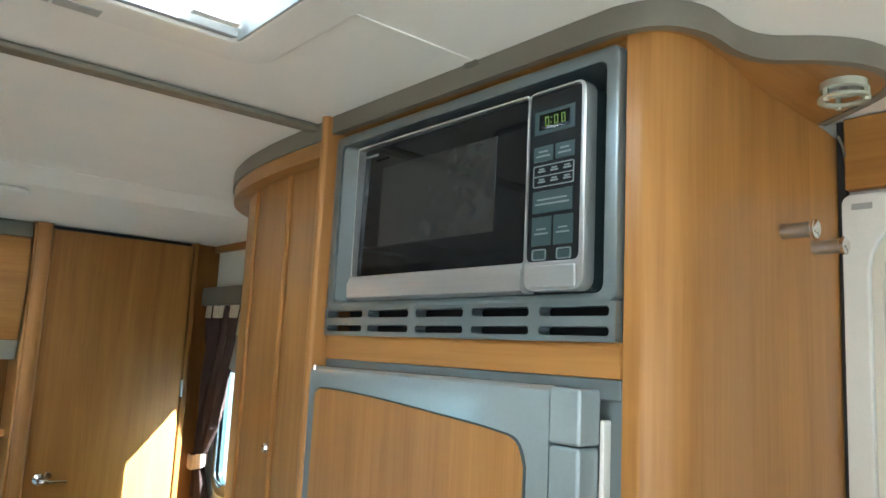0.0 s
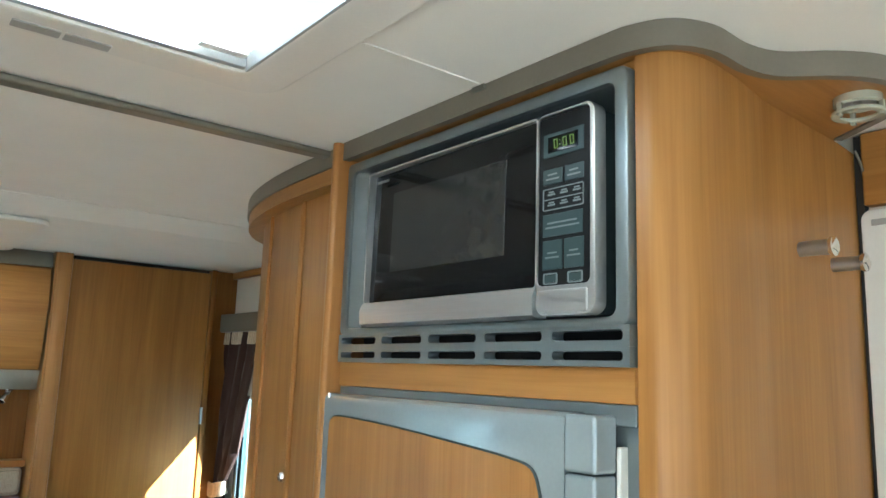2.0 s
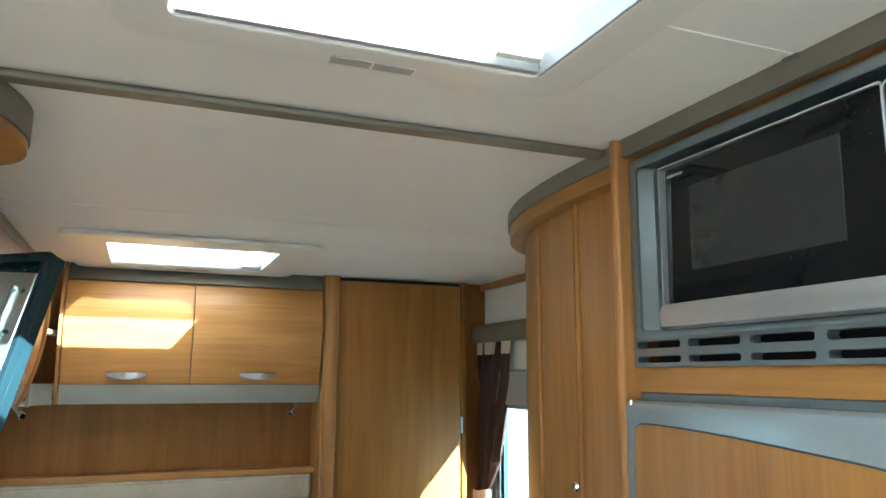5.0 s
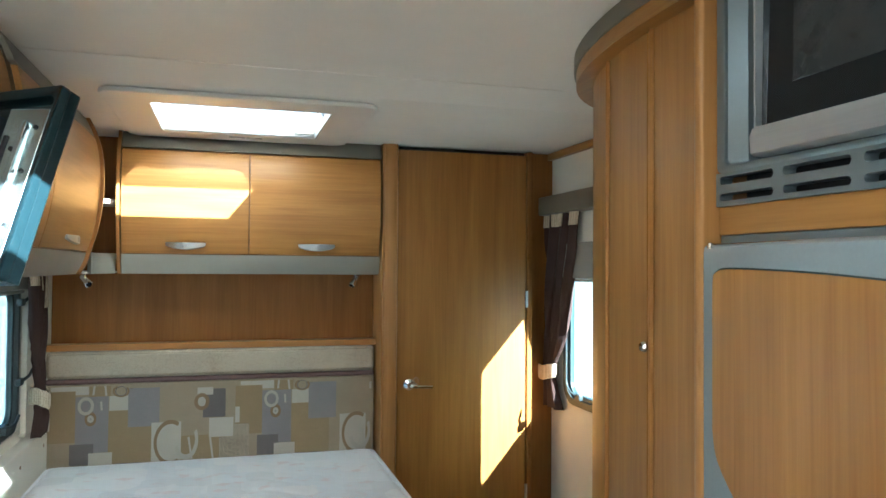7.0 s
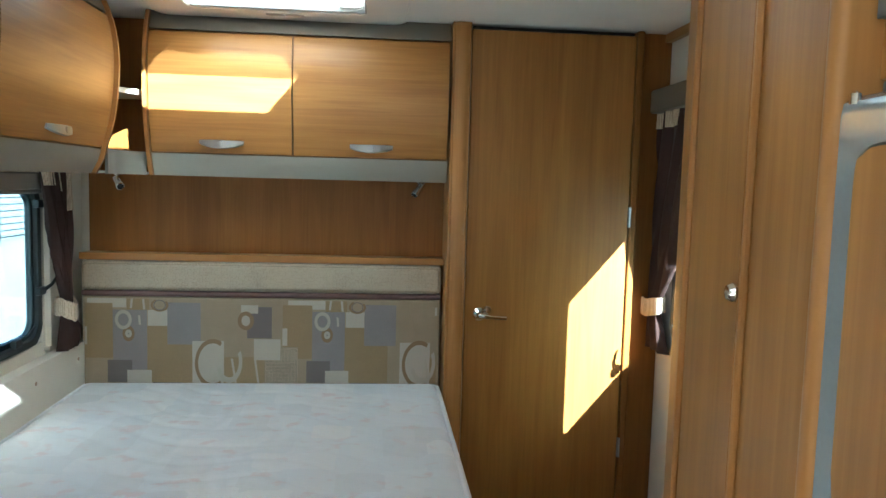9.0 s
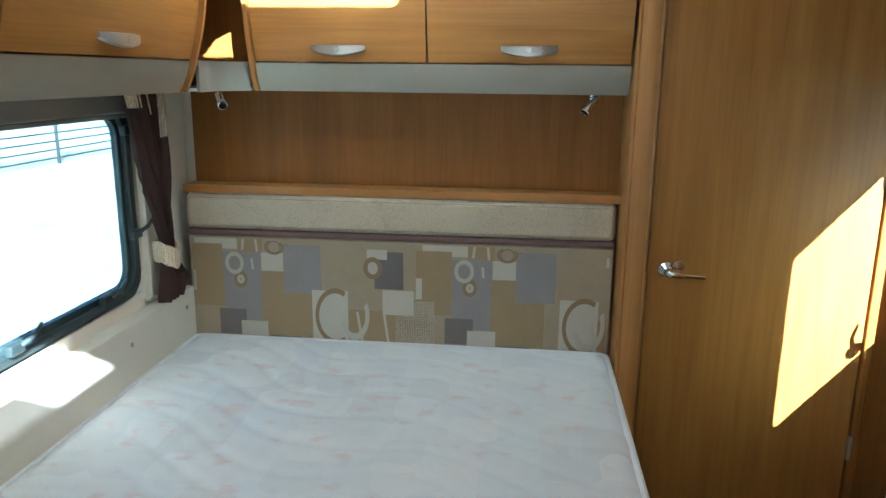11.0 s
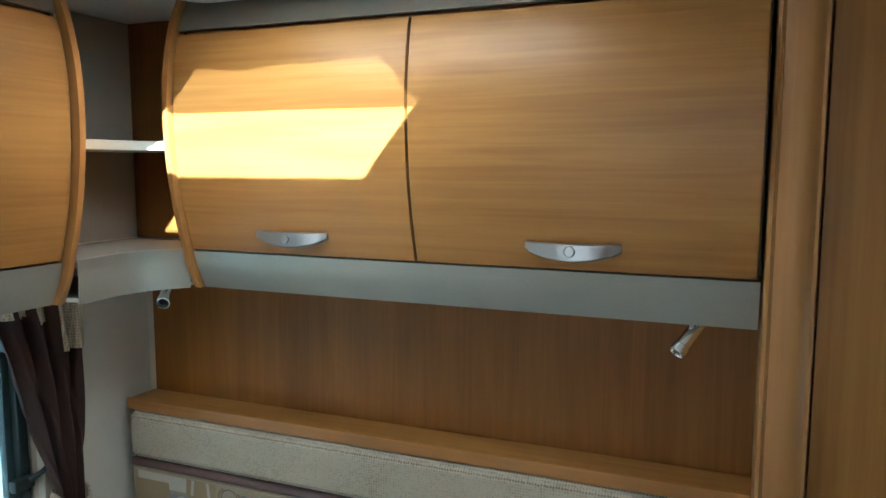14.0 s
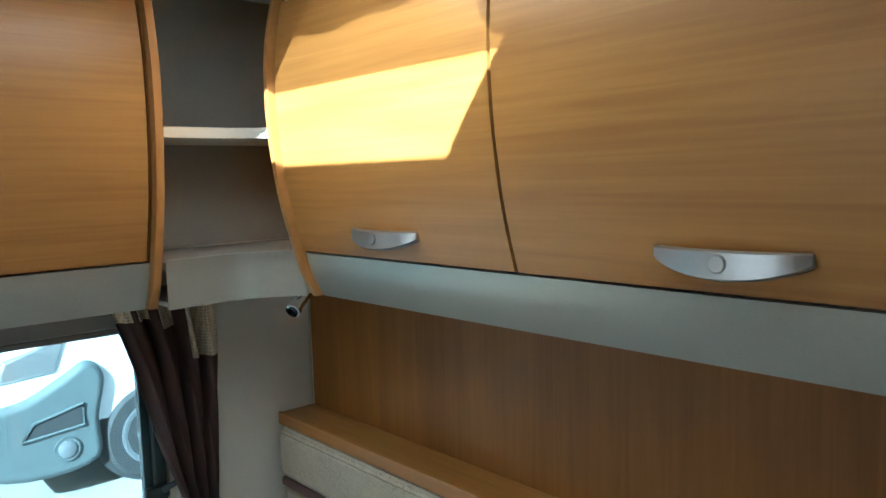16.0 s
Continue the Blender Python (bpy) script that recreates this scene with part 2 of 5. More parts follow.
# ---- materials ----
OAK_L, OAK_D = (0.388, 0.188, 0.044), (0.247, 0.106, 0.020)
wood_z = wood("wood grain upright", OAK_L, OAK_D, "z")
wood_x = wood("wood grain across", OAK_L, OAK_D, "x")
wood_y = wood("wood grain along", OAK_L, OAK_D, "y")
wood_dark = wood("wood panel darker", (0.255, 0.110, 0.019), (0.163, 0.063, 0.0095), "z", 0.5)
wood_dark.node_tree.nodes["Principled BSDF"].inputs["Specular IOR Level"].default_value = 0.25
wood_door = wood("washroom door wood", (0.330, 0.150, 0.031), (0.215, 0.090, 0.015), "z", 0.4)
edge_wood = wood("wood edging", (0.39, 0.185, 0.048), (0.29, 0.13, 0.032), "z", 0.40)
ceiling_white = material("ceiling vinyl", (0.80, 0.775, 0.715), 0.55, spread=0.03, fine=420, bump=0.12)
wall_cream = material("wall cream vinyl", (0.70, 0.645, 0.54), 0.55, spread=0.05, fine=300, bump=0.15)
plastic_white = material("white plastic", (0.74, 0.72, 0.67), 0.35, spread=0.03, bump=0.03)
plastic_cream = material("cream plastic", (0.68, 0.63, 0.53), 0.4, spread=0.03, bump=0.04)
bronze = material("bronze grey trim", (0.20, 0.18, 0.14), 0.42, 0.35, spread=0.05, bump=0.04)
silver = material("satin silver trim", (0.345, 0.33, 0.275), 0.36, 0.45, spread=0.05, fine=300, bump=0.03)
bezel_silver = material("blue grey silver paint", (0.205, 0.228, 0.232), 0.3, 0.6, spread=0.05, fine=380, bump=0.04)
fridge_grey = material("glossy grey plastic", (0.245, 0.275, 0.285), 0.12, 0.1, spread=0.04, bump=0.02)
steel = material("brushed steel", (0.55, 0.55, 0.54), 0.3, 0.85, spread=0.05, fine=250, bump=0.04, stretch=(1, 0.05, 1))
chrome = material("chrome", (0.82, 0.82, 0.82), 0.1, 1.0, spread=0.02, bump=0.0)
nickel = material("satin nickel", (0.46, 0.46, 0.455), 0.33, 0.85, spread=0.03, bump=0.01)
panel_black = material("satin black panel", (0.010, 0.010, 0.010), 0.38, spread=0.1, bump=0.0)
panel_black.node_tree.nodes["Principled BSDF"].inputs["Specular IOR Level"].default_value = 0.15
black_gloss = material("black glass", (0.008, 0.008, 0.008), 0.05, spread=0.1, bump=0.0)
black_gloss.node_tree.nodes["Principled BSDF"].inputs["Specular IOR Level"].default_value = 0.22
oven_mesh = material("oven window mesh", (0.022, 0.022, 0.020), 0.08, spread=0.2, scale=40, fine=900, bump=0.03)
oven_mesh.node_tree.nodes["Principled BSDF"].inputs["Specular IOR Level"].default_value = 0.5
# near-black colour: shade in gaps and recesses, and small dark parts
dark = material("black for gap shade and dark parts", (0.018, 0.016, 0.014), 0.7, spread=0.1)
rubber = material("black rubber", (0.025, 0.035, 0.035), 0.42, spread=0.15, bump=0.05)
panel_teal = material("keypad grey green", (0.026, 0.045, 0.045), 0.35, spread=0.08)
print_grey = material("pale print", (0.17, 0.19, 0.187), 0.5, spread=0.05)
digit = glow("green digits", (0.62, 0.95, 0.04), 0.016)
curtain_cloth = weave("brown curtain cloth", (0.060, 0.027, 0.019), (0.036, 0.016, 0.011), 520)
curtain_cloth.node_tree.nodes["Principled BSDF"].inputs["Sheen Weight"].default_value = 0.0
tie_cloth = weave("dotted cream cloth", (0.24, 0.18, 0.115), (0.58, 0.48, 0.34), 160)
pad_cloth = weave("dotted beige cloth", (0.13, 0.102, 0.066), (0.44, 0.375, 0.275), 175)
piping_cloth = material("mauve brown piping", (0.14, 0.085, 0.075), 0.8, spread=0.1, bump=0.2)
head_beige = weave("beige headboard cloth", (0.42, 0.345, 0.235), (0.29, 0.235, 0.155), 420)
head_ochre = weave("ochre print", (0.38, 0.285, 0.155), (0.27, 0.20, 0.105), 420)
head_grey = weave("grey print", (0.30, 0.28, 0.27), (0.22, 0.205, 0.20), 420)
head_dark = weave("dark grey print", (0.185, 0.16, 0.15), (0.13, 0.112, 0.106), 420)
head_cream = weave("cream print", (0.53, 0.495, 0.415), (0.42, 0.385, 0.315), 420)
head_tan = weave("tan print", (0.30, 0.20, 0.10), (0.22, 0.15, 0.08), 420)
floor_vinyl = wood("floor vinyl", (0.15, 0.10, 0.055), (0.10, 0.06, 0.03), "y", 0.4)


def hazed(name, haze):
    """Acrylic, see-through, with a white veil added to imitate sky glare; it scatters some daylight."""
    m = bpy.data.materials.new(name)
    m.use_nodes = True
    nt = m.node_tree
    nt.nodes.remove(nt.nodes["Principled BSDF"])
    t, d, mix = (nt.nodes.new("ShaderNode" + k) for k in ("BsdfTransparent", "BsdfTranslucent", "MixShader"))
    t.inputs[0].default_value, d.inputs[0].default_value = (0.95, 0.96, 0.95, 1), (0.9, 0.9, 0.88, 1)
    n = nt.nodes.new("ShaderNodeTexNoise")
    n.inputs["Scale"].default_value, n.inputs["Detail"].default_value = 6, 4
    r = nt.nodes.new("ShaderNodeMapRange")
    r.inputs[3].default_value, r.inputs[4].default_value = haze * 0.85, haze * 1.15
    link(nt, n.outputs[0], r.inputs[0])
    link(nt, r.outputs[0], mix.inputs[0])
    link(nt, t.outputs[0], mix.inputs[1])
    link(nt, d.outputs[0], mix.inputs[2])
    link(nt, mix.outputs[0], nt.nodes["Material Output"].inputs[0])
    return m


dome_acrylic = hazed("acrylic dome with glare veil", 0.26)
side_pane = clear("tinted acrylic side pane", (0.80, 0.86, 0.87))
asphalt = material("pale asphalt", (0.30, 0.295, 0.28), 0.9, spread=0.25, scale=1.5, fine=60, bump=0.4)
van_white = material("white van paint", (0.76, 0.77, 0.78), 0.25, spread=0.03, coat=0.6, bump=0.0)
van_grey = material("grey bumper plastic", (0.085, 0.10, 0.10), 0.55, spread=0.08)
tyre_black = material("tyre rubber", (0.03, 0.03, 0.03), 0.8, spread=0.2)
fence_wire = material("galvanised wire", (0.05, 0.052, 0.052), 0.5, 0.6, spread=0.1)


def mattress_cloth():
    """White quilted ticking with faint pink and sage print in soft squares."""
    m = bpy.data.materials.new("mattress ticking")
    m.use_nodes = True
    nt = m.node_tree
    b = nt.nodes["Principled BSDF"]
    b.inputs["Roughness"].default_value = 0.75
    b.inputs["Sheen Weight"].default_value = 0.2
    tc = nt.nodes.new("ShaderNodeTexCoord")
    ck = nt.nodes.new("ShaderNodeTexVoronoi")
    ck.distance, ck.inputs["Scale"].default_value, ck.inputs["Randomness"].default_value = "CHEBYCHEV", 8.0, 0.45
    link(nt, tc.outputs["Object"], ck.inputs["Vector"])
    sq = nt.nodes.new("ShaderNodeValToRGB")
    for i, (p, c) in enumerate(((0.0, (0.60, 0.61, 0.61)), (1.0, (0.71, 0.70, 0.68)))):
        sq.color_ramp.elements[i].position, sq.color_ramp.elements[i].color = p, (*c, 1)
    mid = sq.color_ramp.elements.new(0.5)
    mid.color = (0.66, 0.68, 0.69, 1)
    link(nt, ck.outputs["Color"], sq.inputs[0])
    n = nt.nodes.new("ShaderNodeTexNoise")
    n.inputs["Scale"].default_value, n.inputs["Detail"].default_value = 11, 3
    mp = nt.nodes.new("ShaderNodeMapping")
    mp.inputs["Scale"].default_value = (1.1, 1.5, 1)
    link(nt, tc.outputs["Object"], mp.inputs[0])
    link(nt, mp.outputs[0], n.inputs["Vector"])
    th = nt.nodes.new("ShaderNodeMapRange")
    th.inputs[1].default_value, th.inputs[2].default_value, th.inputs[4].default_value = 0.59, 0.68, 0.6
    link(nt, n.outputs[0], th.inputs[0])
    mx = nt.nodes.new("ShaderNodeMix")
    mx.data_type = "RGBA"
    mx.inputs["B"].default_value = (0.62, 0.49, 0.475, 1)
    link(nt, th.outputs[0], mx.inputs["Factor"])
    link(nt, sq.outputs[0], mx.inputs["A"])
    link(nt, mx.outputs["Result"], b.inputs["Base Color"])
    n2 = nt.nodes.new("ShaderNodeTexNoise")
    n2.inputs["Scale"].default_value, n2.inputs["Detail"].default_value = 26, 4
    link(nt, tc.outputs["Object"], n2.inputs["Vector"])
    bp = nt.nodes.new("ShaderNodeBump")
    bp.inputs["Strength"].default_value, bp.inputs["Distance"].default_value = 0.35, 0.004
    link(nt, n2.outputs[0], bp.inputs["Height"])
    link(nt, bp.outputs[0], b.inputs["Normal"])
    return m


ticking = mattress_cloth()

# ---- plan ----
LEFT, RIGHT, BACK, FRONT, TOP = -1.115, 1.20, 3.51, -2.2, 1.965
REAR_TOP = 1.94                         # the roof drops a little over the bed
SKY1 = (-0.463, 0.122, 0.12, 0.812)        # roof light over the aisle: x0, x1, y0, y1
SKY2 = (-0.615, 0.014, 2.605, 3.17)        # roof light over the bed
WIN_L = (1.95, 3.155, 0.735, 1.30)     # window beside the bed: y0, y1, z0, z1
WIN_R = (2.51, 3.17, 0.75, 1.42)        # window beside the washroom door


def wall_with_holes(x0, x1, y0, y1, holes):
    """A long wall with openings (y0, y1, z0, z1) right through it."""
    bm, y = bmesh.new(), y0
    for a, b, c, d in sorted(holes):
        box(bm, x0, x1, y, a, -0.02, TOP + 0.06)
        box(bm, x0, x1, a, b, -0.02, c)
        box(bm, x0, x1, a, b, d, TOP + 0.06)
        y = b
    return box(bm, x0, x1, y, y1, -0.02, TOP + 0.06)


# opening out of view, added to let fill light in
DAY_L = (-1.75, -0.55, 0.85, 1.45)
setting("wall_left", wall_with_holes(LEFT - 0.035, LEFT, FRONT, BACK + 0.03, [WIN_L, DAY_L]), wall_cream, "cream textured vinyl caravan side wall", "wall")
setting("wall_right", wall_with_holes(RIGHT, RIGHT + 0.035, FRONT, BACK + 0.03, [WIN_R, (-0.42, 0.255, 0.02, 1.80)]), wall_cream, "cream vinyl side wall with the entrance opening", "wall")
setting("wall_back", block(LEFT, RIGHT, BACK + 0.004, BACK + 0.03, -0.02, TOP + 0.06), wall_cream, "cream end wall behind the bed", "wall")
# unseen end wall; its opening is added and sized to let light in
fw = bmesh.new()
for b in ((LEFT, RIGHT, -0.02, 0.85), (LEFT, RIGHT, 1.5, TOP + 0.06), (LEFT, -0.85, 0.85, 1.5), (0.95, RIGHT, 0.85, 1.5)):
    box(fw, b[0], b[1], FRONT - 0.03, FRONT, b[2], b[3])
setting("wall_front", fw, wall_cream, "cream end wall, out of view, with an opening added for light", "wall")
setting("floor", block(LEFT, RIGHT, FRONT, BACK, -0.05, 0.0), floor_vinyl, "brown wood-effect vinyl floor", "floor")
cb, rear = bmesh.new(), bmesh.new()
for x0, x1, y0, y1 in ((LEFT, RIGHT, FRONT, SKY1[2]), (LEFT, SKY1[0], SKY1[2], SKY1[3]), (SKY1[1], RIGHT, SKY1[2], SKY1[3]), (LEFT, RIGHT, SKY1[3], 2.20)):
    box(cb, x0, x1, y0, y1, TOP, TOP + 0.03)
setting("ceiling", cb, ceiling_white, "off-white vinyl caravan ceiling", "ceiling")
for x0, x1, y0, y1 in ((LEFT, RIGHT, 2.40, SKY2[2]), (LEFT, SKY2[0], SKY2[2], SKY2[3]), (SKY2[1], RIGHT, SKY2[2], SKY2[3]), (LEFT, RIGHT, SKY2[3], BACK)):
    box(rear, x0, x1, y0, y1, REAR_TOP, REAR_TOP + 0.028)
ramp = [rear.verts.new((x, y, z + d)) for x in (LEFT, RIGHT) for y, z in ((2.20, TOP), (2.40, REAR_TOP)) for d in (0.0, 0.026)]
for f in ((0, 2, 6, 4), (1, 5, 7, 3), (0, 4, 5, 1), (2, 3, 7, 6), (0, 1, 3, 2), (4, 6, 7, 5)):
    rear.faces.new([ramp[i] for i in f])
bmesh.ops.recalc_face_normals(rear, faces=rear.faces[:])
setting("ceiling_rear", rear, ceiling_white, "off-white vinyl ceiling sloping down over the bed", "ceiling")

# ---- ceiling fittings ----
strip = part("trim_strip", prism(rounded(1.135, 1.175, TOP - 0.016, TOP - 0.001, 0.006, 3), LEFT, 0.47, "x"), bronze)
tagged(strip, "bronze grey plastic strip across the ceiling", "trim", kind="structure")
for k, (y, x1) in enumerate(((2.20, 0.72), (0.60, 0.47))):
    tagged(part("trim_seam", block(LEFT if k == 0 else SKY1[1] + 0.085, x1, y, y + 0.006, TOP - 0.003, TOP - 0.0005), ceiling_white),
           "thin off-white joint in the ceiling board", "trim", kind="structure")


hinge_grey = material("pale grey metal", (0.33, 0.335, 0.33), 0.5, spread=0.05)


def roof_light(x0, x1, y0, y1, lip, rim, label, top):
    """A hinged roof window: moulded inner frame, shaft, tinted dome, two blind rails and a catch."""
    t = thing("roof_light", ((x0 + x1) / 2, (y0 + y1) / 2, top), label, "skylight", kind="structure")
    n = 8
    part("inner_frame", ring(rounded(x0 - rim, x1 + rim, y0 - rim, y1 + rim, 0.06, n), rounded(x0 + 0.008, x1 - 0.008, y0 + 0.008, y1 - 0.008, 0.018, n), top - 0.02, top - 0.001, "z", 0.008), plastic_white, t)
    part("shaft", ring(rounded(x0 - 0.012, x1 + 0.012, y0 - 0.012, y1 + 0.012, 0.02, 3), rounded(x0 + 0.004, x1 - 0.004, y0 + 0.004, y1 - 0.004, 0.012, 3), top - 0.001, top + lip, "z"), plastic_white, t)
    part("blind_rail", block(x0 + 0.012, x1 - 0.012, y1 - 0.024, y1 - 0.009, top - 0.016, top + 0.006, 0.004), hinge_grey, t, "pale grey blind rail")
    part("blind_rail", block(x0 + 0.012, x1 - 0.012, y0 + 0.009, y0 + 0.022, top - 0.012, top + 0.004, 0.004), plastic_white, t)
    part("vent_slot", block((x0 + x1) / 2 - 0.05, (x0 + x1) / 2 + 0.015, y1 + 0.03, y1 + 0.055, top - 0.0225, top - 0.018, 0.001), bronze_pale, t)
    part("vent_slot", block((x0 + x1) / 2 + 0.02, (x0 + x1) / 2 + 0.085, y1 + 0.03, y1 + 0.055, top - 0.0225, top - 0.018, 0.001), bronze_pale, t)
    for k in range(3):
        part("screw", lathe([(0.006, 0), (0.006, 0.003), (0.003, 0.004)], (x1 - 0.011, y0 + 0.1 + 0.14 * k, top + lip * 0.4), (-1, 0, 0), 10), rubber, t)
    part("hinge_strip", block(x1 - 0.011, x1 - 0.0046, y0 + 0.03, y1 - 0.009, top - 0.018, top + lip * 0.95, 0.002), hinge_grey, t, "grey metal hinge strip")
    part("catch", block(x1 - 0.10, x1 - 0.02, y1 - 0.05, y1 - 0.03, top - 0.006, top + 0.008, 0.004), plastic_white, t)
    dm, cap, n2 = bmesh.new(), [], 12
    for i in range(n2 + 1):
        cap.append([dm.verts.new((x0 - 0.012 + (x1 - x0 + 0.024) * j / n2, y0 - 0.012 + (y1 - y0 + 0.024) * i / n2, top + lip + 0.003 + 0.05 * math.sin(math.pi * i / n2) ** 0.5 * math.sin(math.pi * j / n2) ** 0.5)) for j in range(n2 + 1)])
    for r0, r1 in zip(cap, cap[1:]):
        for j in range(n2):
            dm.faces.new((r0[j], r0[j + 1], r1[j + 1], r1[j]))
    pane = part("dome", dm, dome_acrylic, t, "acrylic dome with a white veil added as glare")
    pane.visible_shadow = False
    return t


bronze_pale = material("grey grille plastic", (0.36, 0.35, 0.33), 0.5, spread=0.05)
blind_mask_cloth = translucent("blind and sun mask cloth", (0.8, 0.78, 0.72))
sun_mask_net = translucent("sun mask net", (0.8, 0.78, 0.72), 0.17)


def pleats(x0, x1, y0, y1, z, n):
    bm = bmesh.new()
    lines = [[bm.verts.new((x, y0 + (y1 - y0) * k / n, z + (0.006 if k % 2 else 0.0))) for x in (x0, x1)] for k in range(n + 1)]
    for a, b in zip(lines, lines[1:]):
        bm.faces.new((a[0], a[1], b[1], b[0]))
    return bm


def ragged_mask(x0, x1, y0, y1, z, n=40):
    """A sheet whose uneven near edge shapes the sun patch."""
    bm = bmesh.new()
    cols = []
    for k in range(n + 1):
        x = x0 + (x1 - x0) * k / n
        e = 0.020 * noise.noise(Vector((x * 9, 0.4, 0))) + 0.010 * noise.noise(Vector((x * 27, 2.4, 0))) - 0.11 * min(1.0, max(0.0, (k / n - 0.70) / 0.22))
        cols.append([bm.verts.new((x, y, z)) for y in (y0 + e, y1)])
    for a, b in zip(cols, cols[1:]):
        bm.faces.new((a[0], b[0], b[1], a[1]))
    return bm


aisle_light = roof_light(*SKY1, 0.035, 0.075, "open white-framed roof light over the aisle, bright sky above", TOP)
bed_light = roof_light(*SKY2, 0.06, 0.14, "wide white-framed roof light over the bed, blown out by daylight", REAR_TOP)
# unseen net and ragged sheet, added to shape the sun patch on the lockers
part("blind_and_mask_pleats", pleats(SKY2[0] - 0.005, SKY2[1] + 0.008, 2.868, SKY2[3] - 0.006, REAR_TOP + 0.014, 22), sun_mask_net, bed_light, "unseen pleated net added to pass a dim band of sun", smooth=False)
part("blind_mask_cloth", ragged_mask(SKY2[0] - 0.002, SKY2[1] - 0.002, 2.99, SKY2[3] - 0.004, REAR_TOP + 0.026), blind_mask_cloth, bed_light, "unseen ragged sheet added to shape the sun patch", smooth=False)
part("blind_and_mask_pleats", pleats(SKY1[0] - 0.005, SKY1[1] + 0.005, 0.765, SKY1[3] - 0.006, TOP + 0.010, 6), blind_mask_cloth, aisle_light, "white pleated blind gathered at the rail", smooth=False)
# unseen near sheet, added to trim the sun patch beside the bed
part("blind_and_mask_pleats", pleats(SKY1[0] - 0.005, SKY1[1] + 0.005, SKY1[2] + 0.005, 0.50, TOP + 0.010, 16), blind_mask_cloth, aisle_light, "unseen pleated sheet added to trim the sun patch", smooth=False)

# ---- left wall: window, cassette, curtain, board ----
def side_window(x, inward, w, label, catches, group):
    """A hinged acrylic caravan window in its black rubber frame."""
    y0, y1, z0, z1 = w
    t = thing("window", (x, (y0 + y1) / 2, z0), label, "window", group, "structure")
    a, b = sorted((x - inward * 0.03, x + inward * 0.012))
    part("window_frame", ring(rounded(y0 - 0.012, y1 + 0.012, z0 - 0.012, z1 + 0.012, 0.10), rounded(y0 + 0.022, y1 - 0.022, z0 + 0.022, z1 - 0.022, 0.075), a, b, "x", 0.006), rubber, t)
    a2, b2 = sorted((x - inward * 0.025, x - inward * 0.004))
    part("pane_frame", ring(rounded(y0 + 0.020, y1 - 0.020, z0 + 0.020, z1 - 0.020, 0.075), rounded(y0 + 0.040, y1 - 0.040, z0 + 0.040, z1 - 0.040, 0.055), a2, b2, "x", 0.004), pane_edge, t)
    for k, d in enumerate((0.024, 0.014)):
        o = part("pane", prism(rounded(y0 + 0.02, y1 - 0.02, z0 + 0.02, z1 - 0.02, 0.07), x - inward * d, x - inward * (d - 0.002), "x"), side_pane, t)
        o.visible_shadow = False
    for y, z in catches:
        c = part("catch", block(*sorted((x + inward * 0.008, x + inward * 0.03)), y - 0.025, y + 0.025, z - 0.014, z + 0.014, 0.006), rubber, t, "black plastic window catch")
        part("lever", tube([(x + inward * 0.03, y + 0.01, z + 0.006), (x + inward * 0.045, y + 0.03, z + 0.02), (x + inward * 0.05, y + 0.06, z + 0.045)], [0.007, 0.006, 0.004], 8), rubber, c)
    return t


pane_edge = material("tinted pane edge", (0.045, 0.068, 0.072), 0.25, spread=0.1)
side_window(LEFT - 0.012, 1, WIN_L, "caravan side window with black rubber frame beside the bed", [(2.57, 0.772), (2.95, 0.772), (3.13, 0.92), (3.13, 1.225)], "side windows")
side_window(RIGHT, -1, WIN_R, "sunlit caravan window with rubber frame beside the wardrobe", [(3.0, 0.79)], "side windows")


def cassette(x, inward, y0, y1, z0, z1, label):
    """A roller blind in its housing, with an upright guide rail on the far side."""
    t = thing("blind_cassette", (x, (y0 + y1) / 2, z1), label, "window blind")
    a, b = sorted((x, x + inward * 0.03))
    part("housing", block(a, b, y0, y1, z0, z1, 0.008), blind_grey, t)
    part("pull_bar", block(*sorted((x + inward * 0.006, x + inward * 0.02)), y0 + 0.01, y1 - 0.04, z0 - 0.014, z0 - 0.001, 0.004), blind_grey, t)
    return t


blind_grey = material("grey brown blind cloth", (0.26, 0.245, 0.215), 0.6, spread=0.08, bump=0.1, stretch=(1, 0.1, 3))
cassette(LEFT, 1, 1.95, 3.165, 1.275, 1.332, "grey-brown rolled-up blind cassette above the bed window")
cassette(RIGHT, -1, 2.45, 3.16, 1.325, 1.49, "pale blind cassette above the small window")
tagged(part("blind_guide", merge(block(LEFT, LEFT + 0.022, 3.172, 3.190, 0.715, 1.275, 0.003), block(LEFT, LEFT + 0.012, 3.190, 3.204, 0.715, 1.275, 0.003), block(LEFT, LEFT + 0.022, 3.158, 3.204, 0.702, 0.715, 0.003)), plastic_cream),
              "cream plastic blind guide rail beside the window", "blind rail")


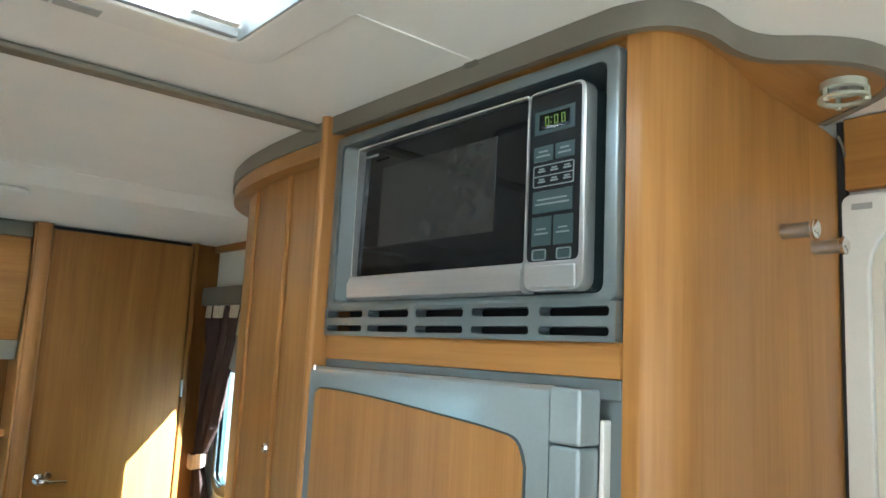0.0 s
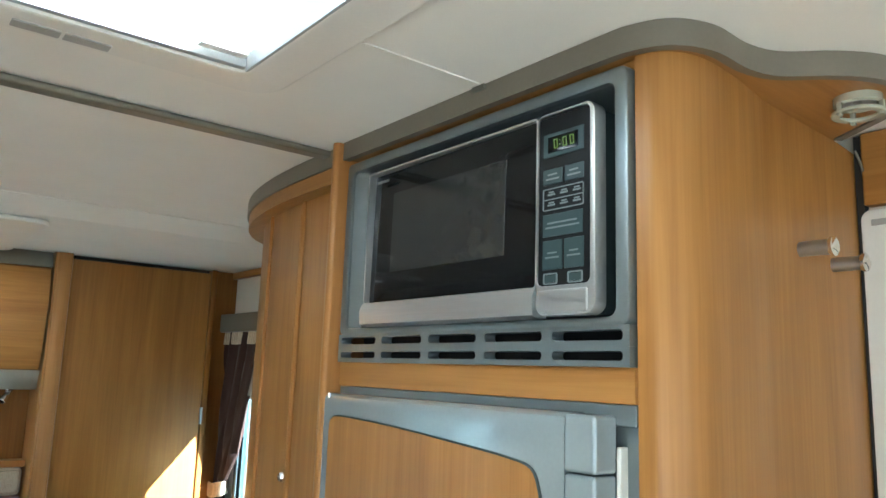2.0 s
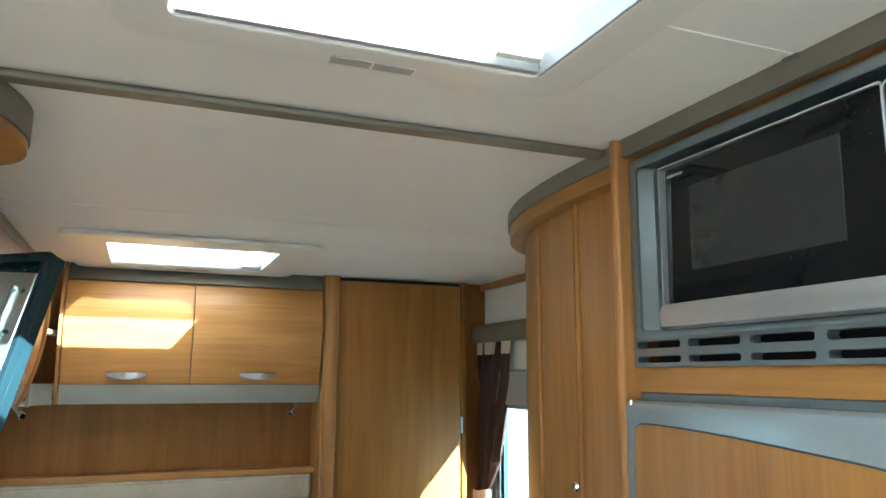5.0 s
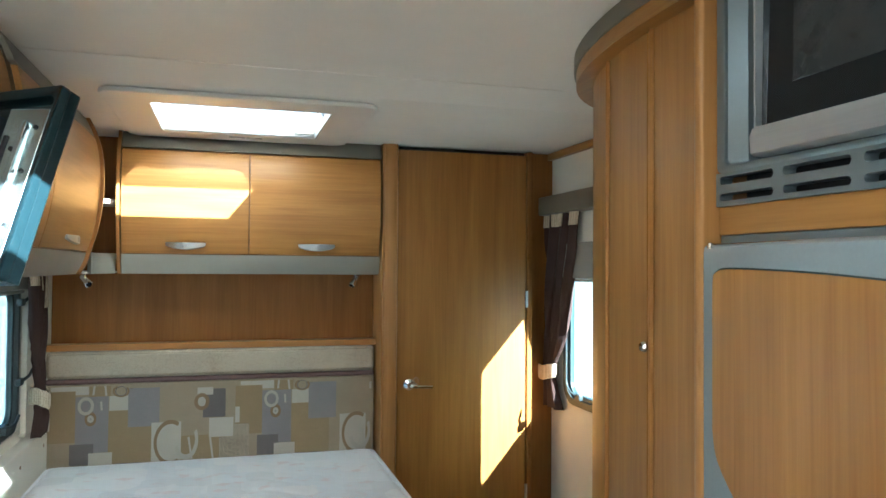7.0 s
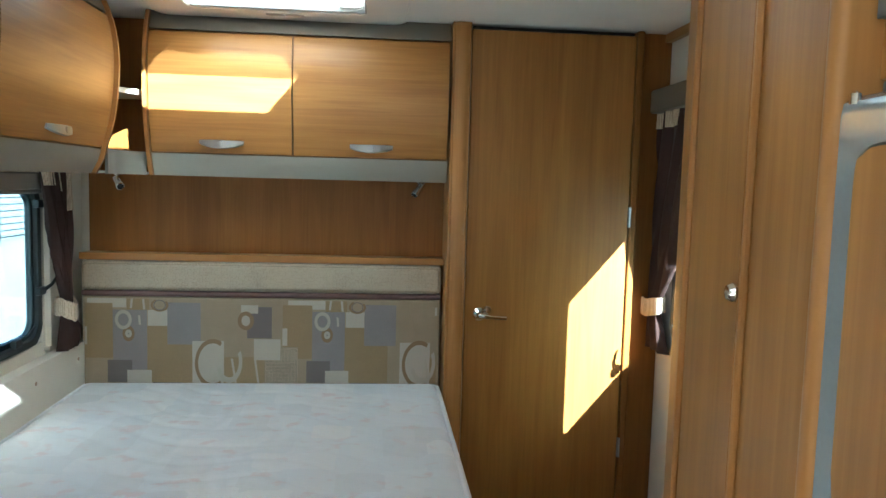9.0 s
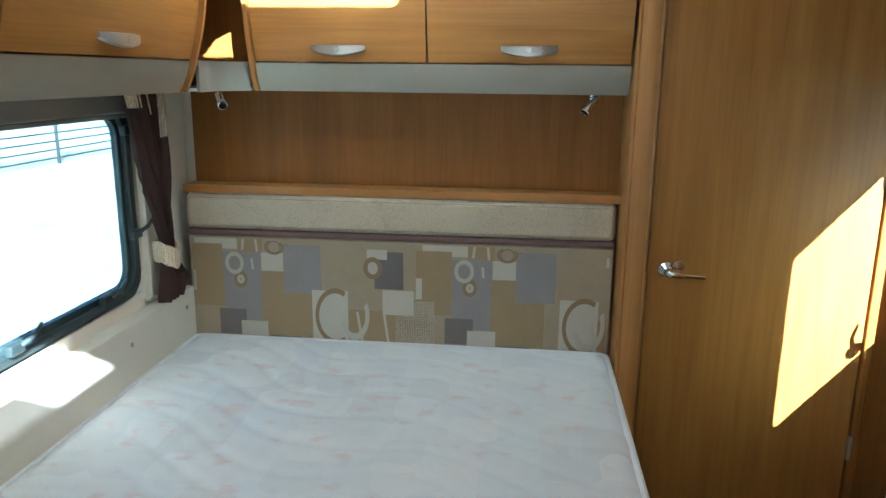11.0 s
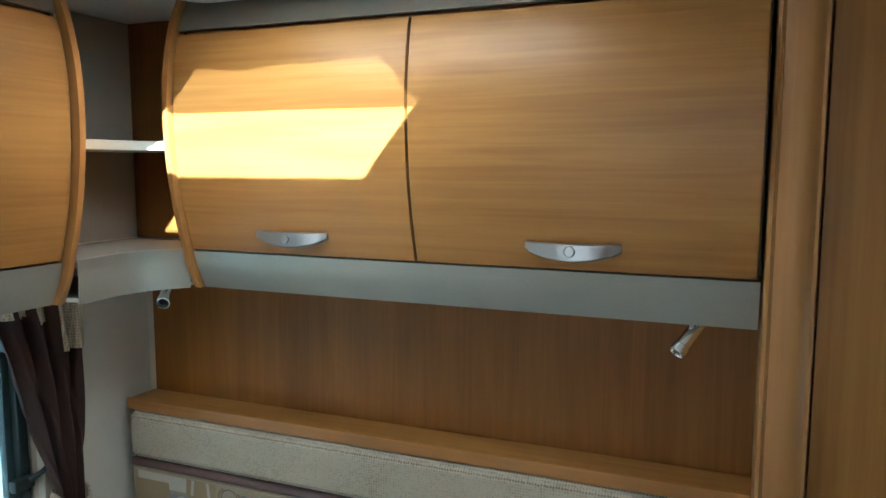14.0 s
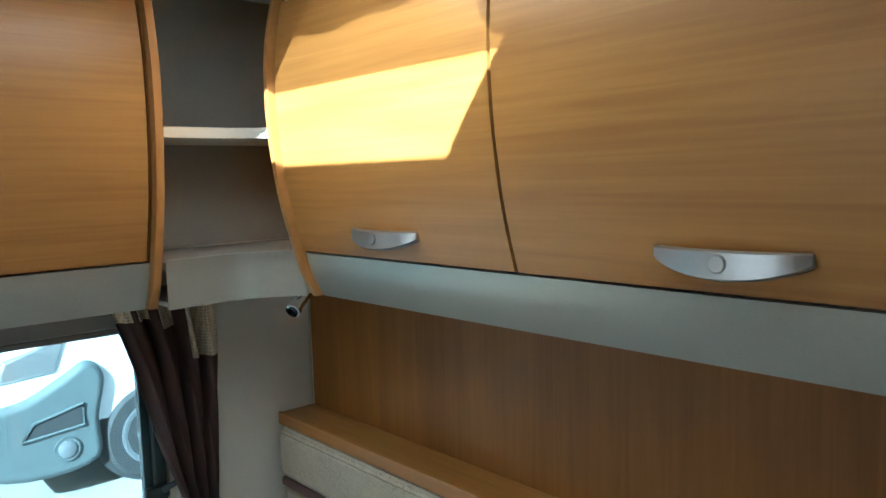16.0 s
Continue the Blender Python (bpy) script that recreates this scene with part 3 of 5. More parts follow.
def curtain(x, inward, rows, tie, label, header):
    """A gathered curtain: rows of (height, y from, y to), folds across, a tie band and a cloth header."""
    t = thing("curtain", (x, (rows[0][1] + rows[0][2]) / 2, rows[0][0]), label, "curtain", "dark brown curtains")
    zs = [r[0] for r in rows]

    def edge(z, k):
        return float(np.interp(z, zs[::-1], [r[k] for r in rows][::-1]))

    def cloth(z_hi, z_lo, off, nz, amp, u0=0.0, u1=1.0):
        bm, grid, nu = bmesh.new(), [], 64
        for i in range(nz + 1):
            z = z_hi + (z_lo - z_hi) * i / nz
            a, b, line = edge(z, 1), edge(z, 2), []
            for j in range(nu + 1):
                u = u0 + (u1 - u0) * j / nu
                w = abs(math.sin(u * math.pi * 4.0 + 0.5 * math.sin(z * 9))) ** 0.8
                d = 0.018 + off + amp * w + 0.004 * math.sin(u * 40 + z * 14)
                line.append(bm.verts.new((x + inward * d, a + (b - a) * u, z)))
            grid.append(line)
        for r0, r1 in zip(grid, grid[1:]):
            for j in range(nu):
                bm.faces.new((r0[j], r0[j + 1], r1[j + 1], r1[j]))
        ex = bmesh.ops.extrude_face_region(bm, geom=bm.faces[:])
        for v in ex["geom"]:
            if isinstance(v, bmesh.types.BMVert):
                v.co.x -= inward * 0.004
        bmesh.ops.recalc_face_normals(bm, faces=bm.faces[:])
        return bm

    part("drape", cloth(zs[0], zs[-1], 0.0, 40, 0.032), curtain_cloth, t)
    for z0, z1, u0, u1 in header:
        part("header_tab", cloth(z0, z1, 0.005, 6, 0.032, u0, u1), tie_cloth, t, "cream dotted heading cloth")
    za, zb = tie
    band, n = bmesh.new(), 40
    cy, hw = (edge(za, 1) + edge(za, 2)) / 2, (edge(za, 2) - edge(za, 1)) / 2 + 0.010
    rows = []
    for z, swell in ((za + 0.020, 0.0), (za + 0.008, 0.003), (zb - 0.008, 0.003), (zb - 0.020, 0.0)):
        rows.append([band.verts.new((x + inward * (0.036 + (0.036 + swell) * math.cos(a)), cy + (hw + swell) * math.sin(a), z + 0.014 * math.sin(a) * math.sin(a) - 0.010 * math.cos(a) + 0.0015 * math.sin(7 * a))) for a in (6.28318 * k / n for k in range(n))])
    for a, b in zip(rows, rows[1:]):
        for k in range(n):
            band.faces.new((a[k], a[(k + 1) % n], b[(k + 1) % n], b[k]))
    bmesh.ops.recalc_face_normals(band, faces=band.faces[:])
    bmesh.ops.solidify(band, geom=band.faces[:], thickness=0.004)
    part("tie_back", band, tie_cloth, t, "cream dotted tie-back band")
    return t


curtain(-1.09, 1, [(1.335, 3.045, 3.25), (1.2, 3.085, 3.255), (1.0, 3.135, 3.25), (0.90, 3.168, 3.238), (0.85, 3.176, 3.234), (0.80, 3.172, 3.275), (0.755, 3.168, 3.325), (0.695, 3.168, 3.275)], (0.855, 0.83),
        "dark brown curtain gathered by a dotted cream tie-back", [(1.345, 1.29, 0.0, 0.14), (1.345, 1.29, 0.2, 0.32), (1.345, 1.27, 0.4, 0.55), (1.345, 1.20, 0.66, 1.0)])
curtain(RIGHT, -1, [(1.63, 2.97, 3.43), (1.4, 3.01, 3.43), (1.2, 3.06, 3.42), (1.0, 3.14, 3.41), (0.90, 3.21, 3.40), (0.85, 3.22, 3.40), (0.70, 3.16, 3.42)], (0.89, 0.86),
        "dark brown curtain with cream tie-back, edged by sunlight", [(1.64, 1.57, 0.0, 0.2), (1.64, 1.57, 0.3, 0.55), (1.64, 1.57, 0.65, 0.95)])
pel = thing("pelmet", (RIGHT, 3.3, 1.72), "bronze grey curtain pelmet with a wooden end cap", "pelmet")
part("board", block(RIGHT - 0.075, RIGHT, 2.45, 3.435, 1.63, 1.72, 0.008), bronze, pel)
part("end_cap", prism(rounded(RIGHT - 0.095, RIGHT, 1.60, 1.735, 0.02, 4), 3.437, 3.452, "y"), edge_wood, pel)

board = thing("bedside_board", (LEFT + 0.02, 2.5, 0.53), "cream board fixed along the wall beside the mattress", "board")
part("board", block(LEFT, -1.064, 1.5, 3.395, 0.50, 0.688, 0.005), plastic_cream, board)
for y in (2.35, 2.62, 2.98, 3.33):
    part("screw_cap", lathe([(0.007, 0), (0.007, 0.002), (0.004, 0.003)], (-1.064, y, 0.63), (1, 0, 0), 12), material("brown screw cap", (0.35, 0.25, 0.17), 0.5), board)

# ---- bed ----
bed = thing("bed_base", (-0.37, 2.4, 0.0), "wood-fronted fixed bed base under the mattress", "bed")
part("side_panel", block(0.265, 0.283, 1.45, 3.29, 0.0, 0.36, 0.004), wood_y, bed)
part("end_panel", block(LEFT + 0.002, 0.283, 1.43, 1.448, 0.0, 0.36, 0.004), wood_x, bed)
part("slat_deck", block(LEFT + 0.002, 0.264, 1.45, 3.39, 0.33, 0.355), wood_x, bed)


def mattress():
    t = thing("mattress", (-0.37, 2.4, 0.36), "white quilted mattress with faint pink floral print, bare of bedding", "mattress")
    x0, x1, y0, y1, z0, z1 = -1.062, 0.312, 1.47, 3.392, 0.362, 0.532
    nx, ny = 110, 150
    bm, grid = bmesh.new(), []
    for j in range(ny + 1):
        row = []
        for i in range(nx + 1):
            u, v = i / nx, j / ny
            e = min(u, 1 - u) * (x1 - x0)
            f = min(v, 1 - v) * (y1 - y0)
            fall = sum(0.024 * (1 - min(1, d / 0.05)) ** 2.2 for d in (e, f))
            x, y = x0 + (x1 - x0) * u, y0 + (y1 - y0) * v
            p, q = (x * 0.35 + y + 0.05 * math.sin(9 * x)) / 0.135, (x - 0.25 * y + 0.06 * math.sin(8 * y)) / 0.24
            bend = 0.45 * noise.noise(Vector((x * 4.1, y * 4.1, 1.7)))
            p, q = p + bend, q - 1.4 * bend
            wave = min(1.0, 2.2 * abs(math.sin(p * math.pi))) * 0.65 + min(1.0, 2.2 * abs(math.sin(q * math.pi))) * 0.35
            lump = noise.noise(Vector((x * 7, y * 7, 0.3)))
            row.append(bm.verts.new((x, y, z1 - 0.008 - fall + 0.007 * wave + 0.006 * lump)))
        grid.append(row)
    for a, b in zip(grid, grid[1:]):
        for i in range(nx):
            bm.faces.new((a[i], a[i + 1], b[i + 1], b[i]))
    part("quilted_top", bm, ticking, t)
    side = ring(rounded(x0, x1, y0, y1, 0.03, 4), rounded(x0 + 0.02, x1 - 0.02, y0 + 0.02, y1 - 0.02, 0.02, 4), z0, z1 - 0.03, "z", 0.004)
    part("border", side, ticking, t)
    for z in (z1 - 0.022, z0 + 0.02):
        part("piping", tube([(p[0], p[1], z) for p in rounded(x0 - 0.002, x1 + 0.002, y0 - 0.002, y1 + 0.002, 0.03, 4)], 0.009, 8, True), material("white piping", (0.72, 0.73, 0.75), 0.7, bump=0.2), t, "white corded edge")
    return t


mattress()

edge_wood_x = wood("wood edging across", (0.39, 0.185, 0.048), (0.29, 0.13, 0.032), "x", 0.40)

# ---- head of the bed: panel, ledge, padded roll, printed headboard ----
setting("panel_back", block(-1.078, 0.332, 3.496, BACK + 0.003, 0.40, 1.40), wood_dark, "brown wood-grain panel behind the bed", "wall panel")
ledge = thing("ledge", (-0.38, 3.45, 1.004), "narrow wooden ledge above the padded headboard", "shelf")
part("board", block(-1.083, 0.330, 3.412, 3.495, 1.006, 1.029, 0.002), wood_x, ledge)
part("front_edge", block(-1.085, 0.330, 3.403, 3.4115, 1.003, 1.031, 0.003), edge_wood_x, ledge, "rounded wooden lipping")
pad = thing("headboard", (-0.38, 3.42, 0.53), "padded headboard in patchwork-print cloth with a dotted beige top roll", "headboard")
X0, X1 = -1.078, 0.322
part("top_roll", block(X0, X1, 3.392, 3.495, 0.884, 1.002, 0.022, 5), pad_cloth, pad, "dotted beige woven roll")
part("piping", block(X0, X1, 3.398, 3.49, 0.862, 0.884, 0.008, 3), piping_cloth, pad, "mauve-brown piping")
part("panel", block(X0, X1, 3.402, 3.49, 0.50, 0.863, 0.010, 3), head_beige, pad)
PX, PZ, REP = (X1 - X0) / 1320, 0.340 / 290, 725
PRINT = {
    "ochre": (head_ochre, ((-10, 100, 20, 205), (218, 385, 95, 288), (500, 650, 200, 328), (150, 230, 4, 42))),
    "grey": (head_grey, ((100, 222, 42, 245), (295, 415, 16, 158))),
    "dotted": (pad_cloth, ((650, 772, 165, 300),)),
    "dark": (head_dark, ((80, 168, 212, 288), (585, 675, 28, 135), (242, 345, 288, 304), (300, 312, 16, 18))),
    "cream": (head_cream, ((10, 100, 4, 20), (100, 148, 4, 34), (225, 295, 42, 95), (150, 238, 246, 290), (385, 500, 146, 302), (610, 708, 138, 210), (-10, 8, 100, 160), (562, 625, 22, 50))),
}
for k, (tone, (mat, cells)) in enumerate(PRINT.items()):
    for rep in (0, 1):
        for a, b, c, d in cells:
            u = (REP + (46 if a == 385 else 0)) * rep
            xa, xb = X0 + 0.012 + PX * max(a + u, 0), X0 + 0.012 + PX * min(b + u, 1296)
            if xb - xa > 0.003:
                part("print_patch", box(bmesh.new(), xa, xb, 3.4012 - 0.0003 * k, 3.4045, 0.858 - PZ * min(d, 300), 0.858 - PZ * c), mat, pad, tone + " printed patch", smooth=False)


def oval(cx, cz, ra, rb, w, y, a0=0, a1=360):
    bm, n = bmesh.new(), 28
    pts = [radians(a0 + (a1 - a0) * i / n) for i in range(n + 1)]
    lines = [[bm.verts.new((cx + r * math.cos(a), y, cz + r * rb / ra * math.sin(a))) for a in pts] for r in (ra, max(ra - w, ra * 0.04))]
    for i in range(n):
        bm.faces.new((lines[0][i], lines[0][i + 1], lines[1][i + 1], lines[1][i]))
    return bm


for name, mat, marks in (("tan", head_tan, ((460, 222, 66, 84, 12, 60, 300), (156, 122, 22, 26, 10, 0, 360), (580, 75, 30, 32, 14, 0, 360), (268, 25, 32, 22, 8, 120, 400))),
                         ("cream", head_cream, ((138, 75, 30, 33, 11, 0, 360), (156, 122, 12, 13, 9, 0, 360), (580, 75, 16, 18, 16, 0, 360), (520, 215, 48, 75, 13, 200, 390))),
                         ("dark", head_dark, ((268, 25, 22, 18, 3, 0, 360),))):
    for rep in (0, 1):
        for cx, cz, ra, rb, w, a0, a1 in marks:
            u = cx + (REP + (46 if cx == 460 else 0)) * rep
            if u + ra < 1300:
                part("ring_print", oval(X0 + 0.012 + PX * u, 0.858 - PZ * cz, PX * ra, PZ * rb, PX * w, 3.3995 if name == "tan" else 3.3992, a0, a1), mat, pad, name + " printed ring", smooth=False)
for rep in (0, 1):
    for a, c, d, lean in ((165, 4, 36, -4), (205, 4, 40, 4), (525, 205, 300, 16), (610, 205, 320, 14), (190, 60, 92, 3)):
        u = a + REP * rep
        if u < 1280:
            bm = bmesh.new()
            q = [(u, c), (u + 8, c), (u + 8 + lean, d), (u + lean, d)]
            bm.faces.new([bm.verts.new((X0 + 0.012 + PX * p, 3.3994, 0.858 - PZ * min(r, 298))) for p, r in q])
            part("stroke_print", bm, head_cream, pad, "cream brush stroke", smooth=False)

# ---- lockers ----
PROFILE = [(0.035, 1.335), (0.012, 1.38), (0.0, 1.42), (-0.022, 1.50), (-0.036, 1.58), (-0.043, 1.66), (-0.043, 1.74), (-0.036, 1.80), (-0.024, 1.855), (-0.008, 1.90), (0.012, 1.938)]
PROFILE = [(p.x, p.y) for p in smooth_line([(d, z, 0) for d, z in PROFILE], 4)]


def depth_at(z):
    zs = [p[1] for p in PROFILE]
    return float(np.interp(z, zs, [p[0] for p in PROFILE]))


def cut(lo, hi, base, sign=1):
    zs = [lo] + [z for _, z in PROFILE if lo + 0.002 < z < hi - 0.002] + [hi]
    return [(base + sign * depth_at(z), z) for z in zs]


def locker(name, axis, base, sign, a, b, doors, handles, label, end_at, grain, group):
    """An overhead locker: carcass, end panel, grey strips, curved doors with bow handles. base: the front line at door foot."""
    at = ((a + b) / 2, base, 1.34) if axis == "x" else (base, (a + b) / 2, 1.34)
    t = thing(name, at, label, "locker", group)
    th = 0.016 * sign
    inner = [(d + sign * 0.022, z) for d, z in cut(1.335, 1.938, base, sign)]
    back = BACK + 0.002 if axis == "x" else LEFT - 0.0
    part("carcass", prism(inner + [(back, 1.938), (back, 1.335)], a + 0.002, b - 0.002, axis), dark_wood, t)
    part("lower_strip", sheet(cut(1.335, 1.418, base, sign), a, b, th, axis), silver, t, "satin silver lower strip")
    part("upper_strip", sheet(cut(1.868, 1.938, base, sign), a, b, th, axis), bronze, t, "bronze grey upper strip")
    for (d0, d1), h in zip(doors, handles):
        door = part("door", sheet(cut(1.4225, 1.858, base - sign * 0.003, sign), d0 + 0.003, d1 - 0.003, th, axis), grain, t)
        if h is None:
            continue
        hz, w = 1.460, 0.081
        hb = base - sign * 0.013
        line = [(h + w * k / 10, -0.004 - 0.020 * (1 - (k / 10) ** 2) ** 0.8) for k in range(-10, 11)]
        bm = bmesh.new()
        rows = []
        for u, d in line:
            half = 0.001 + 0.017 * max(0.0, 1 - ((u - h) / w) ** 2) ** 0.8
            ring_pts = [(hb + sign * d, hz + 0.010), (hb + sign * (d - 0.004), hz + 0.008), (hb + sign * (d - 0.005), hz - half), (hb + sign * (d + 0.004), hz - half - 0.003), (hb + sign * (d + 0.004), hz + 0.010)]
            rows.append([bm.verts.new((u, p, z) if axis == "x" else (p, u, z)) for p, z in ring_pts])
        for r0, r1 in zip(rows, rows[1:]):
            for i in range(5):
                bm.faces.new((r0[i], r0[(i + 1) % 5], r1[(i + 1) % 5], r1[i]))
        bm.faces.new(rows[0])
        bm.faces.new(rows[-1][::-1])
        bmesh.ops.recalc_face_normals(bm, faces=bm.faces[:])
        part("handle", bm, nickel, door, "satin nickel bow handle")
        out = (0, -sign, 0) if axis == "x" else (-sign, 0, 0)
        c = (h, hb - sign * 0.022, hz - 0.003) if axis == "x" else (hb - sign * 0.022, h, hz - 0.003)
        part("button", lathe([(0.010, 0), (0.010, 0.006), (0.008, 0.009), (0.003, 0.0095)], c, out, 16), nickel, door, "round push button")
    if end_at is not None:
        e0, e1 = end_at
        part("end_panel", prism([(base + sign * (d - 0.015), z) for d, z in PROFILE] + [(base + sign * 0.0, 1.939)] + [(base + sign * (d + 0.006), z) for d, z in PROFILE[::-1]], e0, e1, axis), edge_wood, t, "curved wooden edge lipping")
        part("end_board", prism(inner + [(back, 1.938), (back, 1.335)], e0 + 0.003, e1 - 0.003, axis), wood_dark, t)
    return t


dark_wood = wood("locker inside", (0.25, 0.12, 0.04), (0.17, 0.08, 0.025), "x")
locker("overhead_locker", "x", 3.31, 1, -0.782, 0.325, [(-0.782, -0.262), (-0.262, 0.322)], [-0.523, 0.032], "honey wood overhead locker with two curved doors over the bed head", (-0.797, -0.784), wood_x, "overhead lockers")
locker("overhead_locker", "y", -0.872, -1, 1.96, 3.062, [(1.96, 2.31), (2.31, 3.058)], [None, 2.685], "honey wood overhead locker with curved doors along the window wall", (3.064, 3.077), wood_y, "overhead lockers")

# cream wall tone lowered: the niche's shade is put into this colour
lining = material("lining darkened for shade", (0.37, 0.325, 0.26), 0.6, spread=0.06)
corner = thing("corner_shelf_unit", (-0.95, 3.2, 1.335), "open corner shelf unit between two overhead lockers, empty", "shelf unit")
arc = [(p.x, p.y) for p in smooth_line([(-0.858, 3.083, 0), (-0.862, 3.13, 0), (-0.868, 3.19, 0), (-0.858, 3.245, 0), (-0.83, 3.29, 0), (-0.803, 3.322, 0)], 6)]
foot = arc + [(-0.803, 3.49), (LEFT + 0.004, 3.49), (LEFT + 0.004, 3.083)]
part("base_board", prism(foot, 1.405, 1.416), lining, corner)
part("front_strip", prism(arc + [(p[0] - 0.014, p[1] + 0.010) for p in arc[::-1]], 1.335, 1.42), silver, corner, "curved satin silver strip")
part("underside", prism([(p[0] - 0.014, p[1] + 0.008) for p in arc] + [(-0.817, 3.49), (LEFT + 0.004, 3.49), (LEFT + 0.004, 3.093)], 1.337, 1.345), plastic_cream, corner)
shelf_arc = [(x - 0.012, y) for x, y in arc]
part("shelf", prism(shelf_arc + [(-0.803, 3.49), (LEFT + 0.004, 3.49), (LEFT + 0.004, 3.083)], 1.628, 1.648, "z", 0.003), plastic_cream, corner, "pale edged middle shelf")
part("side_lining", block(LEFT + 0.001, LEFT + 0.004, 3.083, 3.487, 1.42, REAR_TOP - 0.002), lining, corner, "cream lining darkened for the niche's shade")
part("back_lining", block(LEFT + 0.004, -0.803, 3.487, 3.490, 1.42, REAR_TOP - 0.002), wood_dark, corner, "brown wood backing")


def spot(x, y, z, turn, lean, label):
    """A small swivel reading lamp under a locker."""
    t = thing("reading_lamp", (x, y, 1.335), label, "reading lamp", "reading lamps")
    part("stem", tube([(x, y, 1.335), (x, y, z + 0.03)], 0.0045, 10), brass, t)
    part("collar", lathe([(0.012, 0), (0.012, 0.004), (0.006, 0.007)], (x, y, 1.335), (0, 0, -1), 16), chrome, t)
    d = Vector((math.sin(radians(turn)) * math.cos(radians(lean)), -math.cos(radians(turn)) * math.cos(radians(lean)), -math.sin(radians(lean))))
    c = Vector((x, y, z + 0.026)) - d * 0.030
    head = part("head", lathe([(0.009, 0), (0.0128, 0.003), (0.0128, 0.058), (0.0152, 0.060), (0.0152, 0.074), (0.0122, 0.075), (0.010, 0.066)], c, d, 20), chrome, t)
    part("lens", lathe([(0.010, 0), (0.010, 0.002), (0.004, 0.003)], c + d * 0.067, d, 16), black_gloss, head, "dark lens")


brass = material("warm chrome stem", (0.65, 0.52, 0.30), 0.2, 1.0, spread=0.03)
spot(-0.93, 3.385, 1.280, 32, 24, "small chrome reading lamp under the corner shelf")
spot(0.222, 3.375, 1.288, -42, 44, "small chrome reading lamp under the locker")

# ---- washroom door and its posts ----
POST = [(p.x, p.y) for p in smooth_line([(0.330, 3.50, 0), (0.330, 3.30, 0), (0.341, 3.281, 0), (0.368, 3.272, 0), (0.392, 3.278, 0), (0.403, 3.300, 0), (0.403, 3.50, 0)], 6)]
post = thing("door_post", (0.373, 3.3, 0.0), "rounded honey wood post between bed and washroom door", "post")
part("column", prism(POST, 0.0, REAR_TOP - 0.001), edge_wood, post)
part("lip", tube([(0.336, 3.285, 0.0), (0.336, 3.285, 1.938)], 0.007, 8), edge_wood, post)
door = thing("door_1", (0.73, 3.31, 0.0), "closed brown wood-grain washroom door with a chrome lever", "door", kind="structure")
part("door_leaf", block(0.4045, 1.043, 3.292, 3.322, 0.02, 1.918, 0.003), wood_door, door)
rose = part("handle_rose", lathe([(0.026, 0), (0.026, 0.006), (0.020, 0.012), (0.012, 0.020), (0.012, 0.040)], (0.463, 3.292, 0.828), (0, -1, 0), 24), chrome, door, "round chrome rose")
part("lever", tube(smooth_line([(0.463, 3.256, 0.828), (0.475, 3.250, 0.826), (0.51, 3.250, 0.822), (0.565, 3.252, 0.819)], 5), [0.010] * 9 + [0.008] * 7, 12), chrome, rose, "chrome lever")
part("thumb_turn", lathe([(0.008, 0), (0.008, 0.012), (0.016, 0.016), (0.017, 0.024), (0.013, 0.030), (0.004, 0.031)], (0.492, 3.292, 0.848), (0, -1, 0), 20), chrome, rose, "small chrome thumb turn")
part("hinge", block(1.041, 1.052, 3.282, 3.293, 1.18, 1.26, 0.002), nickel, door)
part("hinge", block(1.041, 1.052, 3.282, 3.293, 0.25, 0.33, 0.002), nickel, door)
# near-black strip colours in the shade of the gap over the door
setting("shade_strip_over_door", block(0.413, 1.05, 3.335, 3.36, 1.90, REAR_TOP - 0.002), dark, "dark strip coloured as the shaded gap above the washroom door", "trim")
setting("panel_washroom", merge(block(1.047, 1.075, 3.284, 3.34, 0.0, 1.938, 0.006), block(1.072, RIGHT - 0.001, 3.33, 3.46, 0.0, 1.938)), wood_dark, "wood panel between washroom door and side wall", "wall panel")
setting("trim_cornice", block(RIGHT - 0.03, RIGHT - 0.001, 2.42, 3.33, 1.905, REAR_TOP - 0.001, 0.004), wood_y, "wood cornice along the side wall", "trim")

# ---- tall unit: wardrobe, microwave housing, fridge, curved end ----
def round_plan(x0, y0, b, n, steps=26):
    return [(RIGHT - (RIGHT - x0) * math.cos(a) ** (2 / n), y0 + b * math.sin(a) ** (2 / n)) for a in (math.pi / 2 * (k / steps) for k in range(steps + 1))]


def stretch(points, a, b):
    """The part of a plan line between two shares of its length."""
    pts = [Vector(p) for p in points]
    acc = [0.0]
    for p, q in zip(pts, pts[1:]):
        acc.append(acc[-1] + (q - p).length)
    out, n = [], 16
    for k in range(n + 1):
        s = acc[-1] * (a + (b - a) * k / n)
        i = max(j for j in range(len(pts) - 1) if acc[j] <= s + 1e-9)
        f = (s - acc[i]) / max(acc[i + 1] - acc[i], 1e-9)
        out.append(tuple(pts[i].lerp(pts[i + 1], min(f, 1))))
    return out


def skin(points, thick, z0, z1):
    """An upright curved board that follows a plan line, thick towards the wall side."""
    pts = [Vector(p) for p in points]
    back = []
    for i, p in enumerate(pts):
        d = (pts[min(i + 1, len(pts) - 1)] - pts[max(i - 1, 0)]).normalized()
        back.append((p.x + d.y * thick, p.y - d.x * thick))
    return prism([tuple(p) for p in pts] + back[::-1], z0, z1)


